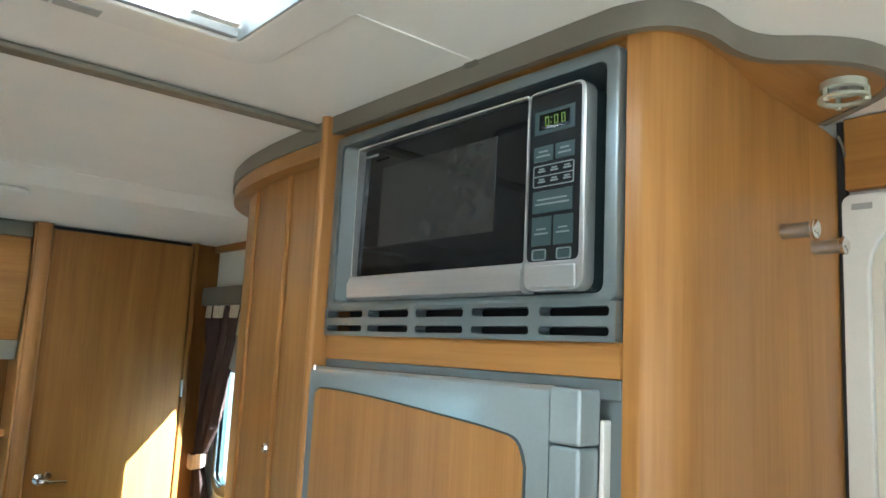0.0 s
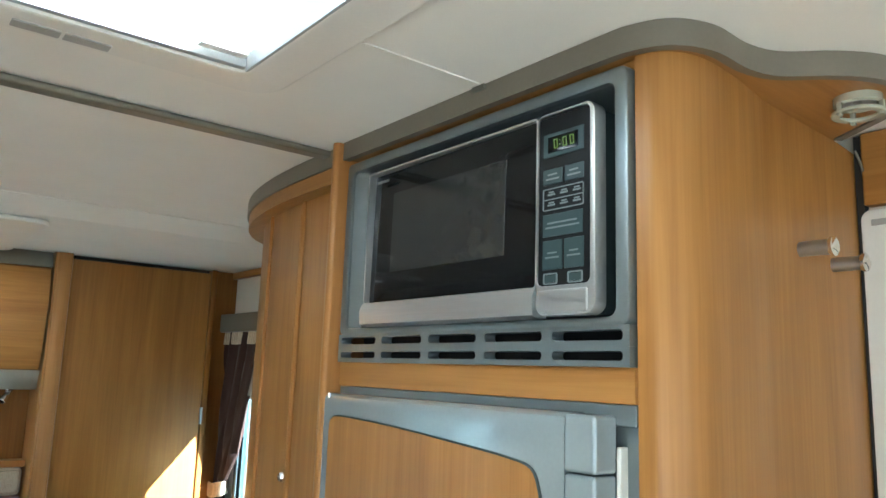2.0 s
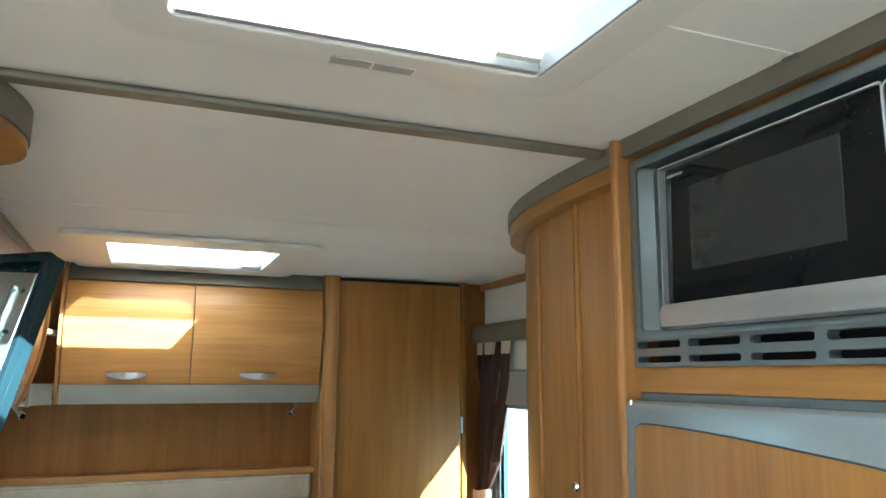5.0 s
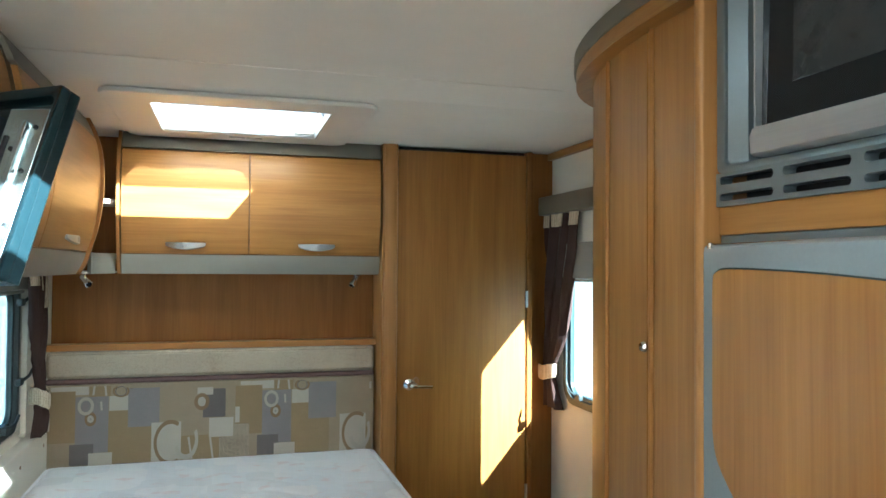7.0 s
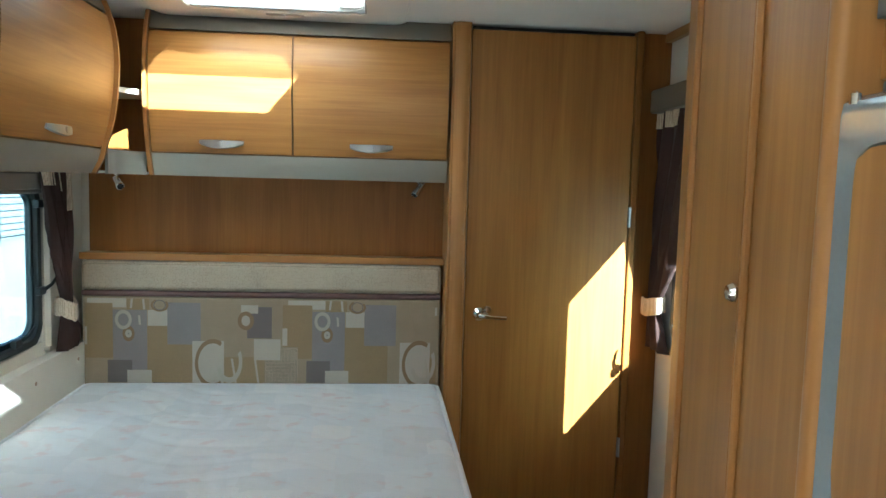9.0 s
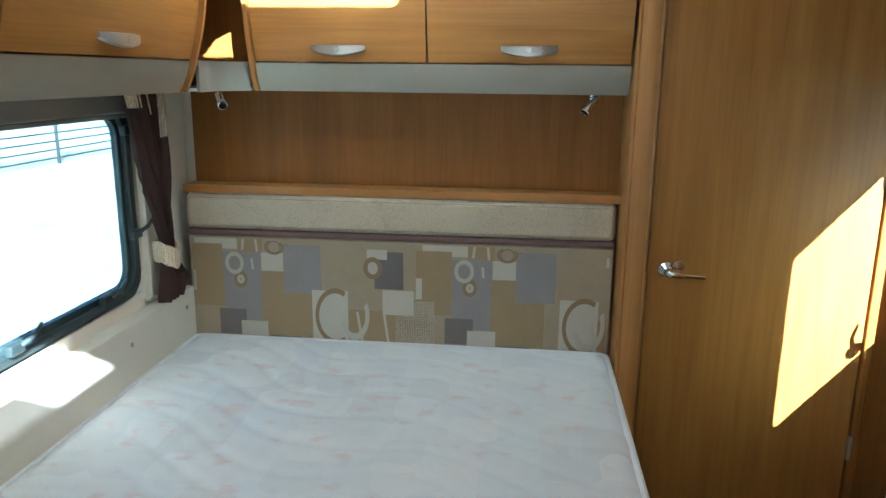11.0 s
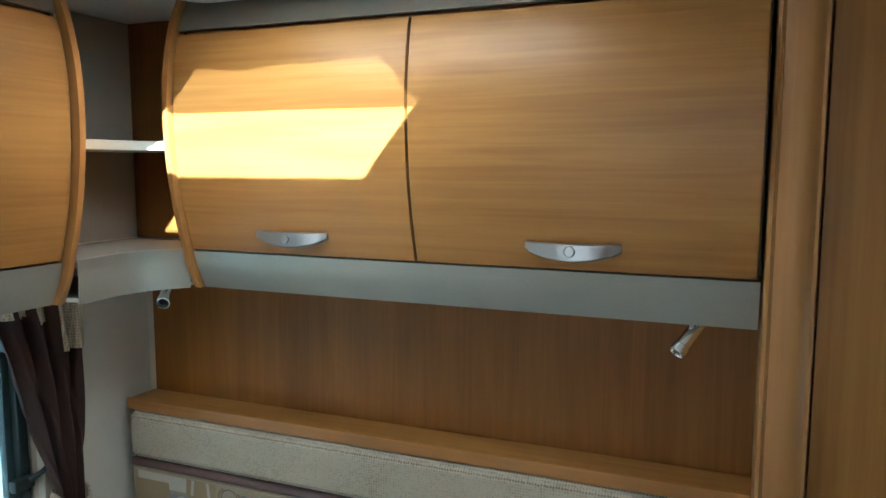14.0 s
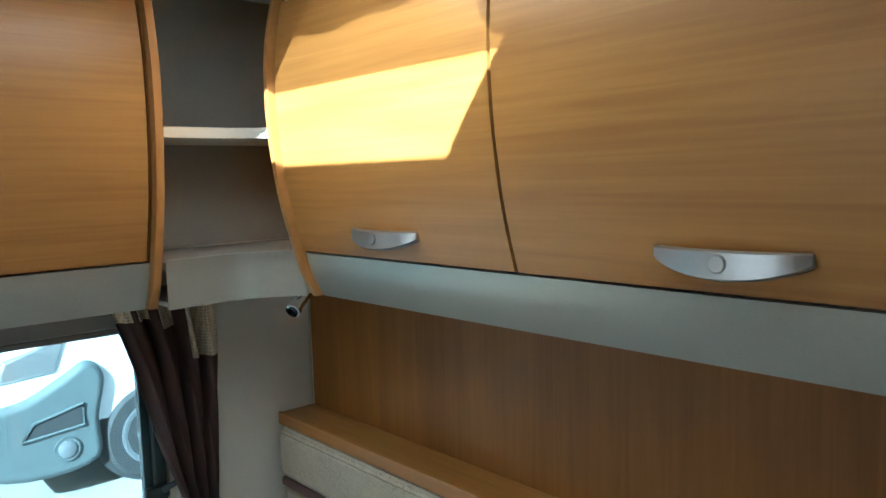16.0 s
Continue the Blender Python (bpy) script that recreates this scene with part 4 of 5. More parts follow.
ward = thing("wardrobe", (0.85, 1.5, 0.0), "tall curved-front honey wood wardrobe with two doors", "wardrobe")
plan = round_plan(0.515, 1.09, 1.05, 2.6)
part("carcass", prism([(x + 0.03, y - 0.004) for x, y in plan[:-2]] + [(RIGHT - 0.002, 2.05), (RIGHT - 0.002, 1.092)], 0.0, 1.90), dark_wood, ward)
for k, (a, b) in enumerate(((0.03, 0.185), (0.19, 0.36))):
    dr = part("door", skin(stretch(plan, a, b), 0.018, 0.06, 1.885), wood_z, ward)
    ex, ey = stretch(plan, b - 0.012, b)[0]
    part("edge_lip", tube([(ex - 0.004, ey, 0.06), (ex - 0.003, ey, 1.885)], 0.006, 10), edge_wood, dr)
part("side_panel", skin(stretch(plan, 0.365, 1.0), 0.018, 0.0, 1.90), wood_z, ward)
kx, ky = stretch(plan, 0.188, 0.2)[0]
part("lock_knob", lathe([(0.013, 0), (0.013, 0.004), (0.009, 0.010), (0.004, 0.011)], (kx - 0.004, ky + 0.003, 1.205), (-1, 0.1, 0), 18), chrome, ward, "chrome lock button")
crown = round_plan(0.475, 1.095, 1.10, 2.6)
part("top_board", prism(crown + [(RIGHT - 0.002, 1.096)], 1.885, 1.925), wood_y, ward)
part("trim_band", skin([(x - 0.006, y + 0.002) for x, y in crown[:-1]], 0.02, 1.922, TOP - 0.001), bronze, ward, "bronze grey curved top band")

fp = thing("front_post", (0.47, 1.04, 0.0), "slim rounded wooden post beside the wardrobe", "post")
part("column", prism(rounded(0.447, 0.51, 1.068, 1.092, 0.010, 4), 0.0, TOP - 0.001), edge_wood, fp)
part("lip", tube([(0.495, 1.102, 0.0), (0.495, 1.102, 1.92)], 0.012, 10), edge_wood, fp)

FX = 0.49                     # front plane of the tall unit
unit = thing("appliance_cabinet", (0.8, 0.66, 0.0), "tall honey wood cabinet holding microwave and fridge", "cabinet")
part("rail", block(FX - 0.006, FX + 0.02, 0.303, 1.066, 1.432, 1.482, 0.002), wood_y, unit)
part("top_rail", block(FX + 0.008, FX + 0.028, 0.303, 1.066, 1.905, 1.927, 0.002), wood_y, unit)
part("back", block(RIGHT - 0.06, RIGHT - 0.002, 0.303, 1.086, 0.0, 1.93), dark_wood, unit)
part("divider", block(FX + 0.02, RIGHT - 0.06, 0.303, 1.066, 1.440, 1.475), dark_wood, unit)
part("side", block(FX + 0.025, RIGHT - 0.06, 1.068, 1.088, 0.0, 1.93), dark_wood, unit)
END = [(p.x, p.y) for p in smooth_line([(FX - 0.001, 0.302, 0), (0.497, 0.276, 0), (0.522, 0.252, 0), (0.567, 0.240, 0), (0.640, 0.243, 0), (0.70, 0.251, 0), (0.745, 0.259, 0), (0.80, 0.266, 0), (0.95, 0.274, 0), (1.10, 0.282, 0), (1.194, 0.292, 0)], 7)]
part("curved_end", skin(END[::-1], 0.016, 0.0, 1.927), wood_z, unit, "wave-shaped end panel")
CAN = [(p.x, p.y) for p in smooth_line([(0.462, 1.064, 0), (0.462, 0.66, 0), (0.462, 0.36, 0), (0.467, 0.29, 0), (0.495, 0.238, 0), (0.555, 0.212, 0), (0.640, 0.212, 0), (0.70, 0.194, 0), (0.758, 0.137, 0), (0.818, 0.098, 0),
                                    (0.885, 0.086, 0), (0.945, 0.102, 0), (0.99, 0.142, 0), (1.035, 0.205, 0), (1.075, 0.266, 0)], 7)]
part("canopy", prism([(x + 0.006 if y > 0.3 else x, y + (0.006 if y < 0.3 else 0)) for x, y in CAN] + [(RIGHT - 0.003, 1.064)], 1.9275, 1.936), wood_x, unit, "wooden canopy over the entrance")
part("trim_band", skin(CAN[::-1], 0.016, 1.924, TOP - 0.001), bronze, unit, "bronze grey wavy top band")
part("trim_clip", block(0.455, 0.466, 0.592, 0.625, 1.954, TOP - 0.001, 0.003), bronze, unit)

dl = thing("downlight", (0.88, 0.155, 1.91), "round pale plastic downlight under the wooden canopy", "ceiling light")
lamp_pale = material("pale green glass", (0.40, 0.40, 0.31), 0.18, spread=0.05, bump=0.0)
part("rim", lathe([(0.036, 0), (0.036, 0.012), (0.032, 0.015), (0.028, 0.013), (0.027, 0.004)], (0.88, 0.158, 1.9275), (0, 0, -1), 32), lamp_pale, dl)
part("reflector", lathe([(0.026, 0), (0.026, 0.010), (0.018, 0.006), (0.004, 0.002)], (0.88, 0.158, 1.924), (0, 0, -1), 24), bronze_pale, dl, "grey lamp reflector")
part("bulb", lathe([(0.006, 0), (0.006, 0.010), (0.003, 0.014)], (0.88, 0.158, 1.922), (0, 0, -1), 12), chrome, dl)
part("glass_ring", ring([(0.88 + 0.040 * math.cos(a), 0.158 + 0.040 * math.sin(a)) for a in (k * 0.19635 for k in range(32))], [(0.88 + 0.026 * math.cos(a), 0.158 + 0.026 * math.sin(a)) for a in (k * 0.19635 for k in range(32))], 1.897, 1.903, "z", 0.002), lamp_pale, dl, "pale glass ring")
for k in range(3):
    a = 0.6 + 2.094 * k
    part("clip", block(0.88 + 0.035 * math.cos(a) - 0.004, 0.88 + 0.035 * math.cos(a) + 0.004, 0.158 + 0.035 * math.sin(a) - 0.004, 0.158 + 0.035 * math.sin(a) + 0.004, 1.892, 1.916, 0.002), lamp_pale, dl)


def hook(x, y, z):
    t = thing("coat_hook", (x, y, z), "short brushed steel coat peg on the wood panel", "coat hook", "coat hooks")
    part("peg", lathe([(0.013, 0), (0.013, 0.045), (0.014, 0.050)], (x, y, z), (0, -1, 0), 20), nickel, t)
    part("cap", lathe([(0.014, 0), (0.0165, 0.003), (0.0165, 0.008), (0.013, 0.010), (0.004, 0.0105)], (x, y - 0.05, z), (0, -1, 0), 24), chrome, t)


hook(0.900, 0.272, 1.693)
hook(1.038, 0.279, 1.683)

# ---- microwave housing ----
bz = thing("microwave_surround", (FX, 0.665, 1.482), "blue-grey silver surround with ventilation slots round the microwave", "vent surround")
part("surround", ring(rounded(0.306, 1.064, 1.538, 1.915, 0.014, 5), rounded(0.330, 1.040, 1.552, 1.893, 0.014, 5), FX - 0.014, FX + 0.02, "x", 0.005), bezel_silver, bz)
sl = bmesh.new()
loops = [[sl.verts.new((x, y, z)) for y, z in line] for x, line in ((FX - 0.008, rounded(0.329, 1.041, 1.551, 1.894, 0.014, 5)), (FX + 0.012, rounded(0.334, 1.012, 1.549, 1.889, 0.014, 5)), (FX + 0.09, rounded(0.338, 0.990, 1.548, 1.884, 0.010, 5)))]
for a, b in zip(loops, loops[1:]):
    for k in range(len(a)):
        sl.faces.new((a[k], b[k], b[(k + 1) % len(a)], a[(k + 1) % len(a)]))
bmesh.ops.recalc_face_normals(sl, faces=sl.faces[:])
part("inner_sleeve", sl, bezel_silver, bz)
CELL = (1.064 - 0.306) / 5
for k in range(5):
    for z0, z1 in ((1.482, 1.510), (1.510, 1.5395)):
        y = 0.306 + CELL * k
        part("slot_frame", ring(rounded(y, y + CELL, z0, z1, 0.0006, 6), rounded(y + 0.0105, y + CELL - 0.0105, z0 + 0.0085, z1 - 0.0065, 0.0064, 6), FX - 0.0135, FX + 0.0115, "x", 0.0), bezel_silver, bz)
# black sheets put shade behind the slots and round the oven
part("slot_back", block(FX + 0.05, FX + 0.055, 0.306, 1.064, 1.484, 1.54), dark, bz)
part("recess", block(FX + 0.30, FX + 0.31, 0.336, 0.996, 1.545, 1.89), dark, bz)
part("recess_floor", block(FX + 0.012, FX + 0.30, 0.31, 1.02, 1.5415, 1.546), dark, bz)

mw = thing("microwave_oven", (0.62, 0.64, 1.546), "black glass and silver microwave oven built into the cabinet, display lit", "microwave oven")
MY0, MY1, MZ0, MZ1, MXF = 0.352, 0.936, 1.552, 1.862, 0.455
SPL = 0.458
part("body", block(MXF + 0.022, MXF + 0.32, MY0 - 0.004, MY1 - 0.01, MZ0 + 0.002, MZ1 - 0.006, 0.004), rubber, mw)
for y in (MY0 + 0.04, MY1 - 0.06):
    part("foot", block(MXF + 0.06, MXF + 0.09, y, y + 0.03, 1.546, MZ0 + 0.004, 0.003), rubber, mw)
mw_door = part("door", block(MXF, MXF + 0.022, SPL + 0.0015, MY1, MZ0 + 0.045, MZ1, 0.004), black_gloss, mw, "black glass door")
part("door_edge", ring(rounded(SPL + 0.001, MY1 + 0.003, MZ0 + 0.043, MZ1 + 0.003, 0.006, 3), rounded(SPL + 0.0035, MY1 - 0.0005, MZ0 + 0.046, MZ1 - 0.0005, 0.005, 3), MXF - 0.0015, MXF + 0.018, "x"), steel, mw)
mw_window = part("window", block(MXF - 0.0012, MXF + 0.002, 0.535, 0.865, 1.655, 1.815, 0.001), oven_mesh, mw, "dim perforated oven window")
part("door_bar", prism([(MXF - 0.004, MZ0 + 0.044), (MXF - 0.010, MZ0 + 0.030), (MXF - 0.008, MZ0 + 0.004), (MXF - 0.002, MZ0), (MXF + 0.022, MZ0), (MXF + 0.022, MZ0 + 0.044)], SPL + 0.0015, MY1 + 0.003, "y"), steel, mw, "brushed silver bar")
part("control_panel", block(MXF - 0.001, MXF + 0.022, MY0 + 0.001, SPL - 0.001, MZ0 + 0.045, MZ1 - 0.002, 0.003), panel_black, mw, "black control panel")
part("panel_edge", ring(rounded(MY0 - 0.008, SPL, MZ0 + 0.002, MZ1 + 0.003, 0.018, 6), rounded(MY0 + 0.0015, SPL - 0.0022, MZ0 + 0.046, MZ1 - 0.001, 0.010, 6), MXF - 0.004, MXF + 0.022, "x", 0.002), steel, mw)
part("open_button", block(MXF - 0.007, MXF + 0.01, MY0 + 0.004, SPL - 0.006, MZ0 + 0.006, MZ0 + 0.040, 0.004), steel, mw, "square silver release button")
part("display", block(MXF - 0.0022, MXF + 0.004, 0.366, 0.446, 1.795, 1.832, 0.001), panel_teal, mw, "dim display window")
part("display_glass", block(MXF - 0.0030, MXF + 0.002, 0.376, 0.436, 1.801, 1.826, 0.0005), black_gloss, mw)


def seven(bm, y, z, h, on, x):
    """One figure of a segment display; it reads with y running from right to left."""
    w, t = h * 0.52, h * 0.10
    segs = {"a": (0, w, h - t, h), "b": (0, t, h / 2, h), "c": (0, t, 0, h / 2), "d": (0, w, 0, t), "e": (w - t, w, 0, h / 2), "f": (w - t, w, h / 2, h)}
    for s in on:
        a, b, c, d = segs[s]
        box(bm, x - 0.0006, x, y + a + 0.10 * (c + d) / 2 - 0.0009, y + b + 0.10 * (c + d) / 2 - 0.0009, z + c, z + d)


bm = bmesh.new()
for y in (0.416, 0.398, 0.384):
    seven(bm, y, 1.8065, 0.0145, "abcdef", MXF - 0.003)
for z in (1.810, 1.817):
    box(bm, MXF - 0.0036, MXF - 0.003, 0.4105, 0.4125, z, z + 0.002)
part("digits", bm, digit, mw, "green figures reading 0:00", smooth=False)
for y0, y1, z0, z1 in ((0.366, 0.403, 1.752, 1.776), (0.407, 0.446, 1.752, 1.776), (0.368, 0.446, 1.672, 1.706), (0.366, 0.403, 1.622, 1.666), (0.407, 0.446, 1.622, 1.666)):
    k = part("key", block(MXF - 0.0022, MXF + 0.002, y0, y1, z0, z1, 0.001), panel_teal, mw)
    part("key_print", merge(block(MXF - 0.0027, MXF - 0.002, y0 + 0.010, y1 - 0.010, (z0 + z1) / 2 + 0.002, (z0 + z1) / 2 + 0.0045), block(MXF - 0.0027, MXF - 0.002, y0 + 0.006, y1 - 0.006, (z0 + z1) / 2 - 0.005, (z0 + z1) / 2 - 0.0025)), print_grey, k, smooth=False)
part("key_outline", merge(ring(rounded(0.366, 0.446, 1.712, 1.746, 0.003, 2), rounded(0.3675, 0.4445, 1.7135, 1.7445, 0.002, 2), MXF - 0.0026, MXF - 0.001, "x"),
                          block(MXF - 0.0026, MXF - 0.001, 0.368, 0.444, 1.7282, 1.7296)), print_grey, mw, "white-outlined key field", smooth=False)
bm = bmesh.new()
for r in (1.719, 1.735):
    for c in range(3):
        box(bm, MXF - 0.0026, MXF - 0.001, 0.372 + 0.025 * c, 0.386 + 0.025 * c, r, r + 0.0025)
        box(bm, MXF - 0.0026, MXF - 0.001, 0.374 + 0.025 * c, 0.384 + 0.025 * c, r + 0.004, r + 0.006)
part("key_lettering", bm, print_grey, mw, "tiny unreadable lettering", smooth=False)
for y0, y1 in ((0.368, 0.396), (0.416, 0.444)):
    part("key", ring(rounded(y0, y1, 1.600, 1.617, 0.003, 2), rounded(y0 + 0.002, y1 - 0.002, 1.602, 1.615, 0.002, 2), MXF - 0.0026, MXF, "x"), print_grey, mw, "white-framed key")
    part("key_print", merge(block(MXF - 0.0022, MXF, y0 + 0.003, y1 - 0.003, 1.603, 1.614)), panel_teal, mw)
part("maker_mark", block(MXF - 0.0008, MXF, 0.868, 0.912, 1.838, 1.843), material("dim mark", (0.16, 0.16, 0.16), 0.4), mw, "small grey mark")

# the glass is turned a little so its reflections fit the camera's view
for ob in (mw_door, mw_window):
    c = Vector((MXF + 0.001, SPL, MZ0 + 0.045))
    ob.data.transform(Matrix.Translation(c) @ Matrix.Rotation(radians(-1.1), 4, "Z") @ Matrix.Rotation(radians(1.0), 4, "Y") @ Matrix.Translation(-c))

# ---- fridge ----
fr = thing("fridge", (0.8, 0.66, 0.0), "built-in caravan fridge with grey frame and wood door inlay", "fridge")
part("cabinet_frame", merge(block(FX - 0.004, FX + 0.03, 0.303, 1.065, 1.402, 1.4315, 0.003), block(FX + 0.010, FX + 0.03, 0.303, 1.065, 0.60, 1.402, 0.002)), bezel_silver, fr)
part("body", block(FX + 0.031, RIGHT - 0.07, 0.31, 1.02, 0.1, 1.40), rubber, fr)


def bow(y):
    """Depth of the bowed fridge door front at y."""
    u = (y - 0.68) / 0.38
    return FX - 0.052 + 0.014 * u * u


fd = bmesh.new()
rows = []
N = 24
ys = [0.394 + (1.0665 - 0.394) * k / N for k in range(N + 1)]
prof = [(0.03, 1.418), (0.012, 1.417), (0.002, 1.411), (0.0, 1.400), (0.0, 0.62)]
for y in ys:
    x = bow(y)
    rows.append([fd.verts.new((x + d, y, z)) for d, z in prof] + [fd.verts.new((FX + 0.008, y, 0.62)), fd.verts.new((FX + 0.008, y, 1.418))])
for a, b in zip(rows, rows[1:]):
    n = len(a)
    for i in range(n):
        fd.faces.new((a[i], b[i], b[(i + 1) % n], a[(i + 1) % n]))
fd.faces.new(rows[0])
fd.faces.new(rows[-1][::-1])
bmesh.ops.recalc_face_normals(fd, faces=fd.faces[:])
fdoor = part("door", fd, fridge_grey, fr, "bowed glossy grey door")
inl = [(p.x, p.y) for p in smooth_line([(1.034, 1.29, 0), (1.033, 1.352, 0), (1.024, 1.366, 0), (0.985, 1.373, 0), (0.80, 1.368, 0), (0.60, 1.354, 0), (0.50, 1.345, 0), (0.452, 1.334, 0), (0.436, 1.30, 0)], 5)]
inl += [(p.x, p.y) for p in smooth_line([(0.436, 1.20, 0), (0.436, 1.00, 0), (0.46, 0.95, 0), (0.58, 0.915, 0), (0.74, 0.905, 0), (0.86, 0.930, 0), (0.95, 0.985, 0), (1.018, 1.050, 0), (1.034, 1.10, 0)], 5)]
bm = bmesh.new()
ctr = bm.verts.new((bow(0.735) - 0.004, 0.735, 1.15))
mid = [bm.verts.new((bow(0.735 + (y - 0.735) * 0.5) - 0.004, 0.735 + (y - 0.735) * 0.5, 1.15 + (z - 1.15) * 0.5)) for y, z in inl]
rim = [bm.verts.new((bow(y) - 0.004, y, z)) for y, z in inl]
foot_v = [bm.verts.new((bow(y) + 0.002, y, z)) for y, z in inl]
n = len(inl)
for i in range(n):
    j = (i + 1) % n
    bm.faces.new((ctr, mid[i], mid[j]))
    bm.faces.new((mid[i], rim[i], rim[j], mid[j]))
    bm.faces.new((rim[i], foot_v[i], foot_v[j], rim[j]))
bmesh.ops.recalc_face_normals(bm, faces=bm.faces[:])
part("inlay", bm, wood_z, fdoor, "wood-grain inlay with rounded corners")
part("inlay_bead", tube([(bow(y) - 0.001, y, z) for y, z in inl], 0.003, 6, True), rubber, fdoor)
part("grip_slot", prism(rounded(0.955, 1.012, 0.915, 0.936, 0.0095, 5), bow(0.985) - 0.003, bow(0.985) + 0.004, "x"), dark, fdoor, "black oval slot")
hx = bow(0.394) - 0.004
part("handle", block(hx, FX + 0.0, 0.3375, 0.3925, 0.70, 1.3375, 0.006, 3), fridge_grey, fdoor, "upright grey grip")
part("handle_cap", block(hx - 0.001, FX + 0.0, 0.3365, 0.3925, 1.339, 1.417, 0.006, 3), fridge_grey, fdoor, "grey grip end cap")
part("latch_plate", block(FX - 0.005, FX + 0.02, 0.328, 0.336, 1.10, 1.375, 0.002), plastic_white, fr)
part("top_pin", lathe([(0.0045, 0), (0.0045, 0.009), (0.002, 0.011)], (FX - 0.04, 1.045, 1.408), (0, 0, 1), 12), chrome, fr)
part("lower_panel", block(FX - 0.03, FX + 0.02, 0.31, 1.058, 0.12, 0.60, 0.006), wood_z, fr)

# ---- entrance door ----
en = thing("door_2", (RIGHT, -0.08, 0.0), "white-framed entrance door with a black seal", "door", kind="structure")
part("door_frame", ring(rounded(-0.45, 0.283, -0.01, 1.808, 0.02, 5), rounded(-0.40, 0.235, 0.03, 1.755, 0.10, 5), RIGHT - 0.022, RIGHT + 0.035, "x", 0.005), plastic_white, en)
part("inner_rim", ring(rounded(-0.40, 0.235, 0.03, 1.755, 0.10, 5), rounded(-0.385, 0.215, 0.05, 1.735, 0.10, 5), RIGHT - 0.010, RIGHT + 0.03, "x", 0.003), plastic_cream, en)
part("seal", tube([(RIGHT + 0.006, y, z) for y, z in rounded(-0.36, 0.185, 0.08, 1.70, 0.11, 8)], 0.010, 8, True), rubber, en, "black rubber seal")
part("seal_lip", tube([(RIGHT + 0.002, y, z) for y, z in rounded(-0.345, 0.165, 0.09, 1.685, 0.10, 8)], 0.009, 8, True), plastic_white, en)
part("door_leaf", block(RIGHT + 0.012, RIGHT + 0.034, -0.41, 0.245, 0.03, 1.75, 0.004), plastic_cream, en)
part("corner_plate", block(RIGHT - 0.0245, RIGHT - 0.021, 0.225, 0.262, 1.775, 1.787), bronze_pale, en)
setting("panel_over_door", block(RIGHT - 0.03, RIGHT - 0.001, -0.5, 0.272, 1.815, 1.962, 0.004), wood_y, "wood panel above the entrance door", "wall panel")
# solid black strip stands in for the shaded gap here
setting("shade_strip_entrance", block(RIGHT - 0.02, RIGHT - 0.001, 0.2735, 0.288, 0.0, 1.96), dark, "black strip coloured as the shaded gap beside the entrance frame", "trim")
ln = thing("cable", (1.17, 0.25, 1.9), "grey cable looping below the canopy", "cable")
part("wire", tube(smooth_line([(1.135, 0.268, 1.918), (1.148, 0.266, 1.902), (1.165, 0.268, 1.888), (1.185, 0.274, 1.880)], 5), 0.0025, 8), bronze, ln)

# ---- television on the far side, kitchen lobe, table ----
tv = thing("television", (-0.80, 1.5, 1.33), "flat television on a wall arm, seen from behind its dark edge", "television")
tu = Vector((-0.78, 0.62, 0.0)).normalized()
tw = Vector((0.20, 0.25, 0.95)).normalized()
tn = tu.cross(tw).normalized()
tu = tw.cross(tn)
M = Matrix.Translation(Vector((-0.668, 1.455, 1.520)) + tu * 0.171) @ Matrix((tn, tu, tw)).transposed().to_4x4() @ Matrix.Scale(0.9, 4)


def turned(bm):
    bmesh.ops.transform(bm, matrix=M, verts=bm.verts[:])
    return bm


def outline(a0, a1, b0, b1, r=0.012):
    return rounded(a0, a1, b0, b1, r, 4)


tv_metal = material("brushed pale metal", (0.52, 0.60, 0.61), 0.25, 0.85, spread=0.15, scale=30)
tv_teal = material("glossy dark teal plastic", (0.012, 0.026, 0.030), 0.16, spread=0.1)
tv_back = material("black rear casing", (0.012, 0.015, 0.016), 0.3, spread=0.1)
part("casing", turned(block(-0.012, 0.02, -0.188, 0.188, -0.214, 0.214, 0.006, 3)), tv_teal, tv)
part("rear_rim", turned(ring(outline(-0.19, 0.19, -0.216, 0.216), outline(-0.172, 0.172, -0.196, 0.190), -0.030, -0.008, "x", 0.004)), tv_teal, tv, "raised dark teal rim")
part("screen", turned(block(0.018, 0.0225, -0.17, 0.17, -0.18, 0.19)), black_gloss, tv, "black glossy screen")
part("back_plate", turned(block(-0.050, -0.010, -0.045, 0.155, -0.15, 0.15, 0.012, 2)), tv_back, tv)
part("port_panel", turned(prism([(-0.012, -0.168), (-0.022, -0.160), (-0.034, -0.060), (-0.012, -0.050)], -0.17, 0.165, "z", 0.003)), tv_metal, tv, "bright metal panel of sockets")
part("port_ledge", turned(block(-0.040, -0.018, -0.128, -0.112, -0.12, 0.13, 0.004)), tv_metal, tv, "bright metal ledge")
part("slot", turned(block(-0.0365, -0.030, -0.078, -0.068, 0.00, 0.10, 0.001)), dark, tv)
for y, z, d in ((-0.140, 0.12, 0.0245), (-0.140, 0.02, 0.0245), (-0.095, 0.07, 0.030), (-0.095, -0.02, 0.030), (-0.145, -0.10, 0.0245)):
    part("screw", turned(lathe([(0.005, 0), (0.005, 0.003), (0.002, 0.004)], (-d, y, z), (-1, 0, 0), 10)), dark, tv)
for k in range(4):
    part("socket", turned(block(-0.0345, -0.028, -0.104, -0.088, -0.06 - 0.026 * k, -0.045 - 0.026 * k, 0.002)), dark, tv)
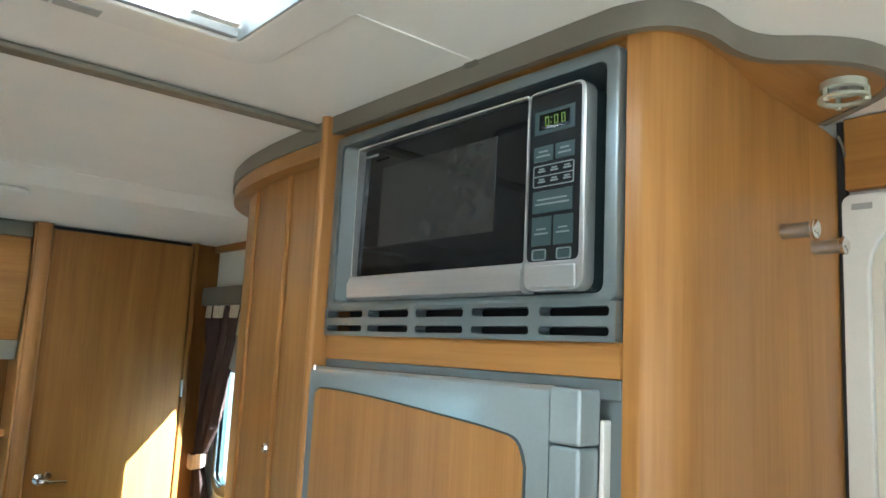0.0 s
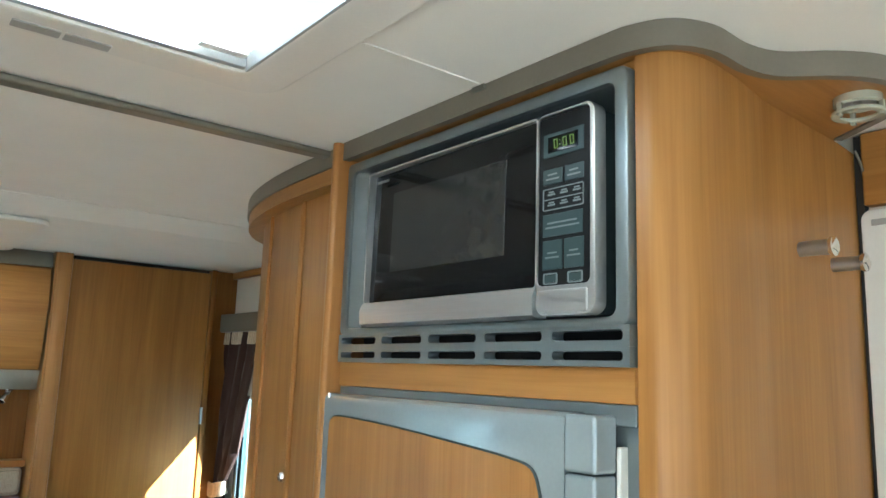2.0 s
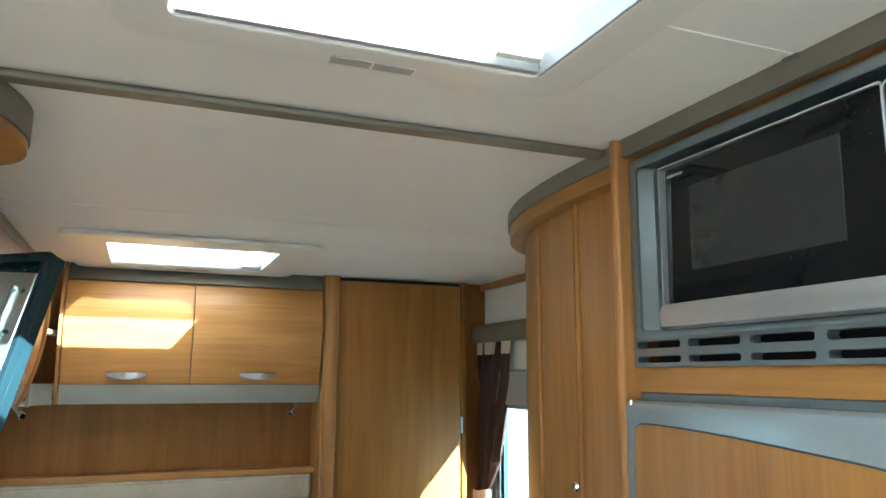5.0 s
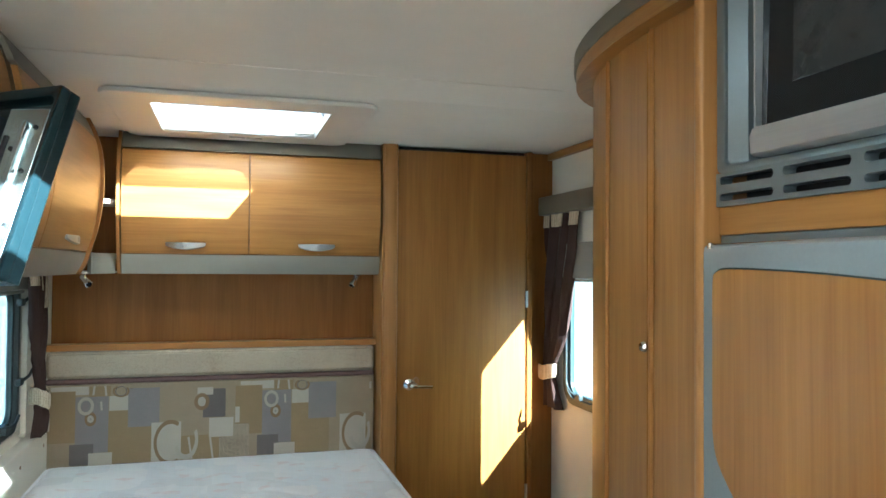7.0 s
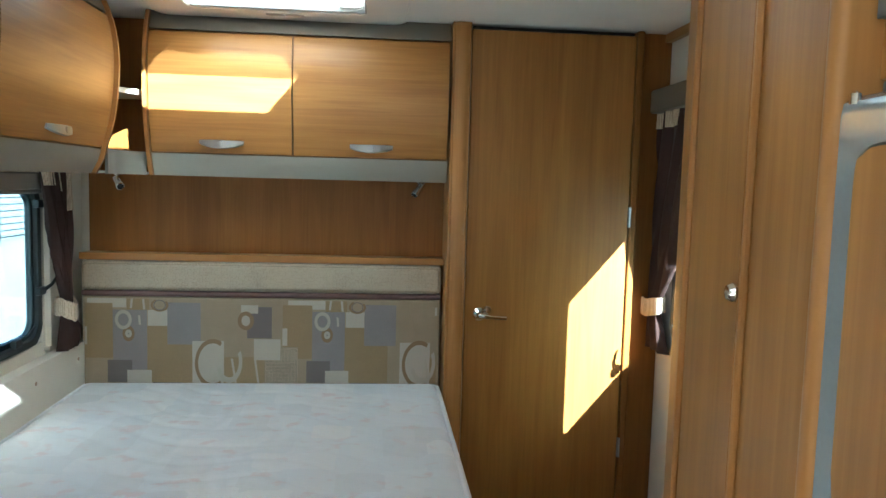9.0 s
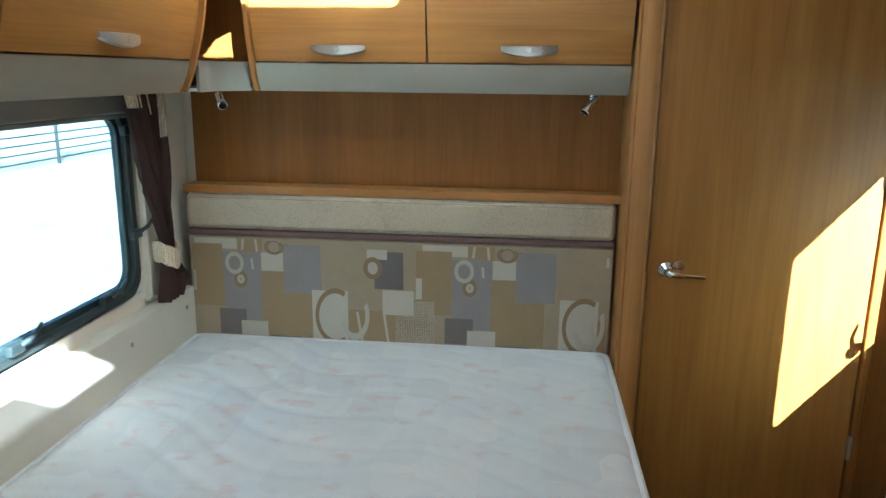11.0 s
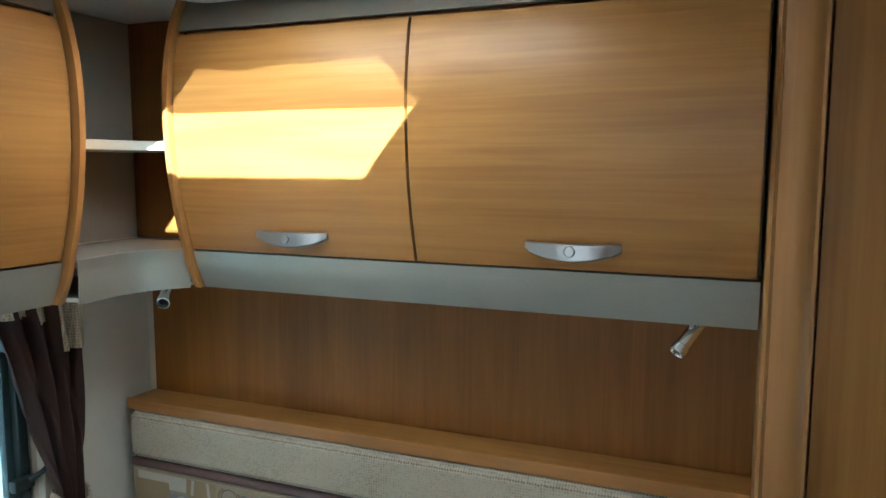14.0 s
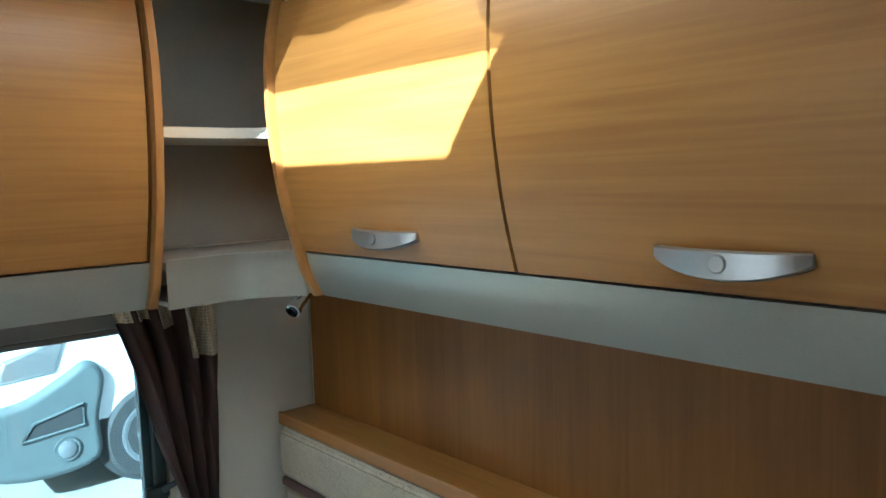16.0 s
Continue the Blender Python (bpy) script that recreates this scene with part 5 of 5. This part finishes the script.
part("bracket", turned(block(-0.062, -0.048, 0.01, 0.11, -0.05, 0.05, 0.004)), nickel, tv)
part("wall_arm", tube([M @ Vector((-0.058, 0.06, 0)), M @ Vector((-0.09, 0.08, 0)), Vector((LEFT, 1.40, 1.52))], 0.016, 10), rubber, tv)
lobe = thing("corner_canopy", (-0.95, 1.3, 1.93), "rounded wooden canopy with a bronze edge over the kitchen", "canopy")
LOBE = [(p.x, p.y) for p in smooth_line([(LEFT, 0.95, 0), (-0.85, 1.0, 0), (-0.74, 1.14, 0), (-0.69, 1.30, 0), (-0.70, 1.42, 0), (-0.76, 1.50, 0), (-0.86, 1.54, 0), (LEFT, 1.56, 0)], 6)]
part("board", prism([(x - 0.004, y) for x, y in LOBE], 1.884, 1.902), wood_x, lobe)
part("edge_band", skin(LOBE[::-1], 0.016, 1.903, TOP - 0.001), bronze, lobe)
tb = thing("dressing_table", (-0.85, 1.70, 0.0), "pale-topped side unit with rounded wooden edge", "side table")
part("top", prism(rounded(LEFT + 0.005, -0.64, 1.25, 1.80, 0.05, 6), 0.735, 0.75, "z"), material("beige table top", (0.42, 0.36, 0.28), 0.4, spread=0.05), tb)
part("edging", tube([(x, y, 0.7425) for x, y in rounded(LEFT + 0.012, -0.638, 1.25, 1.802, 0.05, 6)], 0.011, 8, True), edge_wood, tb, "reddish wooden edging")
part("body", block(LEFT + 0.005, -0.67, 1.27, 1.425, 0.0, 0.735, 0.004), wood_z, tb)

# ---- outside ----
setting("ground", block(-400, 400, -400, 400, -0.75, -0.40), asphalt, "pale sunlit asphalt yard", "ground")


wheel_silver = material("dull silver trim", (0.125, 0.13, 0.135), 0.5, spread=0.08)


def van():
    """A white van, nose towards -y: body, grey bumper, lamps and two wheels on the near side."""
    t = thing("van", (-5.4, 5.2, -0.4), "white van with grey bumper parked outside the window", "van")
    s = 0.20
    side = [(3.30, 0.05), (3.24, 0.36), (3.30, 0.56), (3.62, 0.70), (4.25, 0.84), (4.85, 1.40), (5.1, 1.50), (5.75, 1.50), (5.95, 0.9), (5.95, 0.05)]
    part("body", prism([(p.x, p.y) for p in smooth_line([(y + s, z, 0) for y, z in side], 4, True)], -6.4, -4.52, "x", 0.07, 4), van_white, t)
    bump = [(3.18, -0.15), (3.13, 0.05), (3.17, 0.24), (3.40, 0.29), (3.62, 0.40), (3.76, 0.47), (3.86, 0.36), (3.81, 0.10), (3.80, -0.16), (3.50, -0.22)]
    bp = part("bumper", prism([(p.x, p.y) for p in smooth_line([(y + s, z, 0) for y, z in bump], 3, True)], -6.45, -4.46, "x", 0.05, 4), van_grey, t, "grey plastic bumper")
    lamp = part("fog_lamp", lathe([(0.075, 0), (0.075, 0.014), (0.055, 0.010)], (-4.462, 3.60 + s, -0.05), (1, 0, 0), 20), van_grey, bp, "round fog lamp")
    part("lens", lathe([(0.052, 0), (0.052, 0.010), (0.03, 0.016), (0.01, 0.018)], (-4.452, 3.60 + s, -0.05), (1, 0, 0), 20), wheel_silver, lamp)
    part("intake", prism([(3.38 + s, 0.06), (3.44 + s, 0.14), (3.70 + s, 0.20), (3.70 + s, 0.09)], -4.468, -4.456, "x", 0.004), tyre_black, bp)
    part("intake_rim", tube([(-4.455, y + s, z) for y, z in ((3.36, 0.05), (3.43, 0.15), (3.71, 0.215), (3.715, 0.08))], 0.010, 6, True), van_grey, bp)
    part("headlamp", prism([(3.27 + s, 0.40), (3.30 + s, 0.54), (3.66 + s, 0.64), (3.58 + s, 0.42)], -4.62, -4.50, "x", 0.03, 3), nickel, t, "clear headlamp")
    for k in range(4):
        part("grille_bar", block(-6.0, -4.85, 3.215 + s, 3.26 + s, 0.24 + 0.07 * k, 0.27 + 0.07 * k, 0.008), nickel, t, "chrome grille bar")
    for y in (4.15 + s, 5.45 + s):
        part("wheel_arch", lathe([(0.385, 0), (0.385, 0.006), (0.33, 0.008)], (-4.53, y, -0.03), (1, 0, 0), 36), tyre_black, t)
        w = part("wheel", lathe([(0.20, 0), (0.29, 0.0), (0.315, 0.03), (0.315, 0.16), (0.29, 0.19), (0.215, 0.19)], (-4.68, y, -0.085), (1, 0, 0), 40), tyre_black, t, "black tyre on silver rim")
        part("rim", lathe([(0.21, 0), (0.214, 0.02), (0.195, 0.024), (0.15, 0.006), (0.11, 0.018), (0.03, 0.022)], (-4.506, y, -0.085), (1, 0, 0), 32), wheel_silver, w, "silver wheel trim")
        for k in range(12):
            a = k * 0.5236
            part("slot", lathe([(0.030, 0), (0.030, 0.006), (0.012, 0.007)], (-4.495, y + 0.165 * math.cos(a), -0.085 + 0.165 * math.sin(a)), (1, 0, 0), 10), tyre_black, w)
    part("mirror", block(-4.5, -4.28, 4.70 + s, 4.86 + s, 0.80, 1.05, 0.04, 3), van_grey, t)
    part("side_glass", prism([(4.43 + s, 0.94), (4.90 + s, 1.36), (5.2 + s, 1.40), (5.2 + s, 0.94)], -4.525, -4.51, "x", 0.006), black_gloss, t, "dark side glass")


van()
fence = thing("wire_fence", (-9, 13, -0.4), "low grey wire fence across the yard", "fence")
for k in range(7):
    y = 8 + 2.2 * k
    part("post", tube([(-9, y, -0.4), (-9, y, 0.95)], 0.035, 8), fence_wire, fence)
for k in range(8):
    z = -0.28 + 0.16 * k
    part("wire", tube([(-9, 8, z), (-9, 21.2, z)], 0.016, 6), fence_wire, fence)

# ---- unseen fill lamp, added at the side opening ----
daylight("unseen_fill_lamp", (LEFT - 0.06, -1.15, 1.15), (1, -1.1, 1.1), 1.1, 0.5, 0.5)
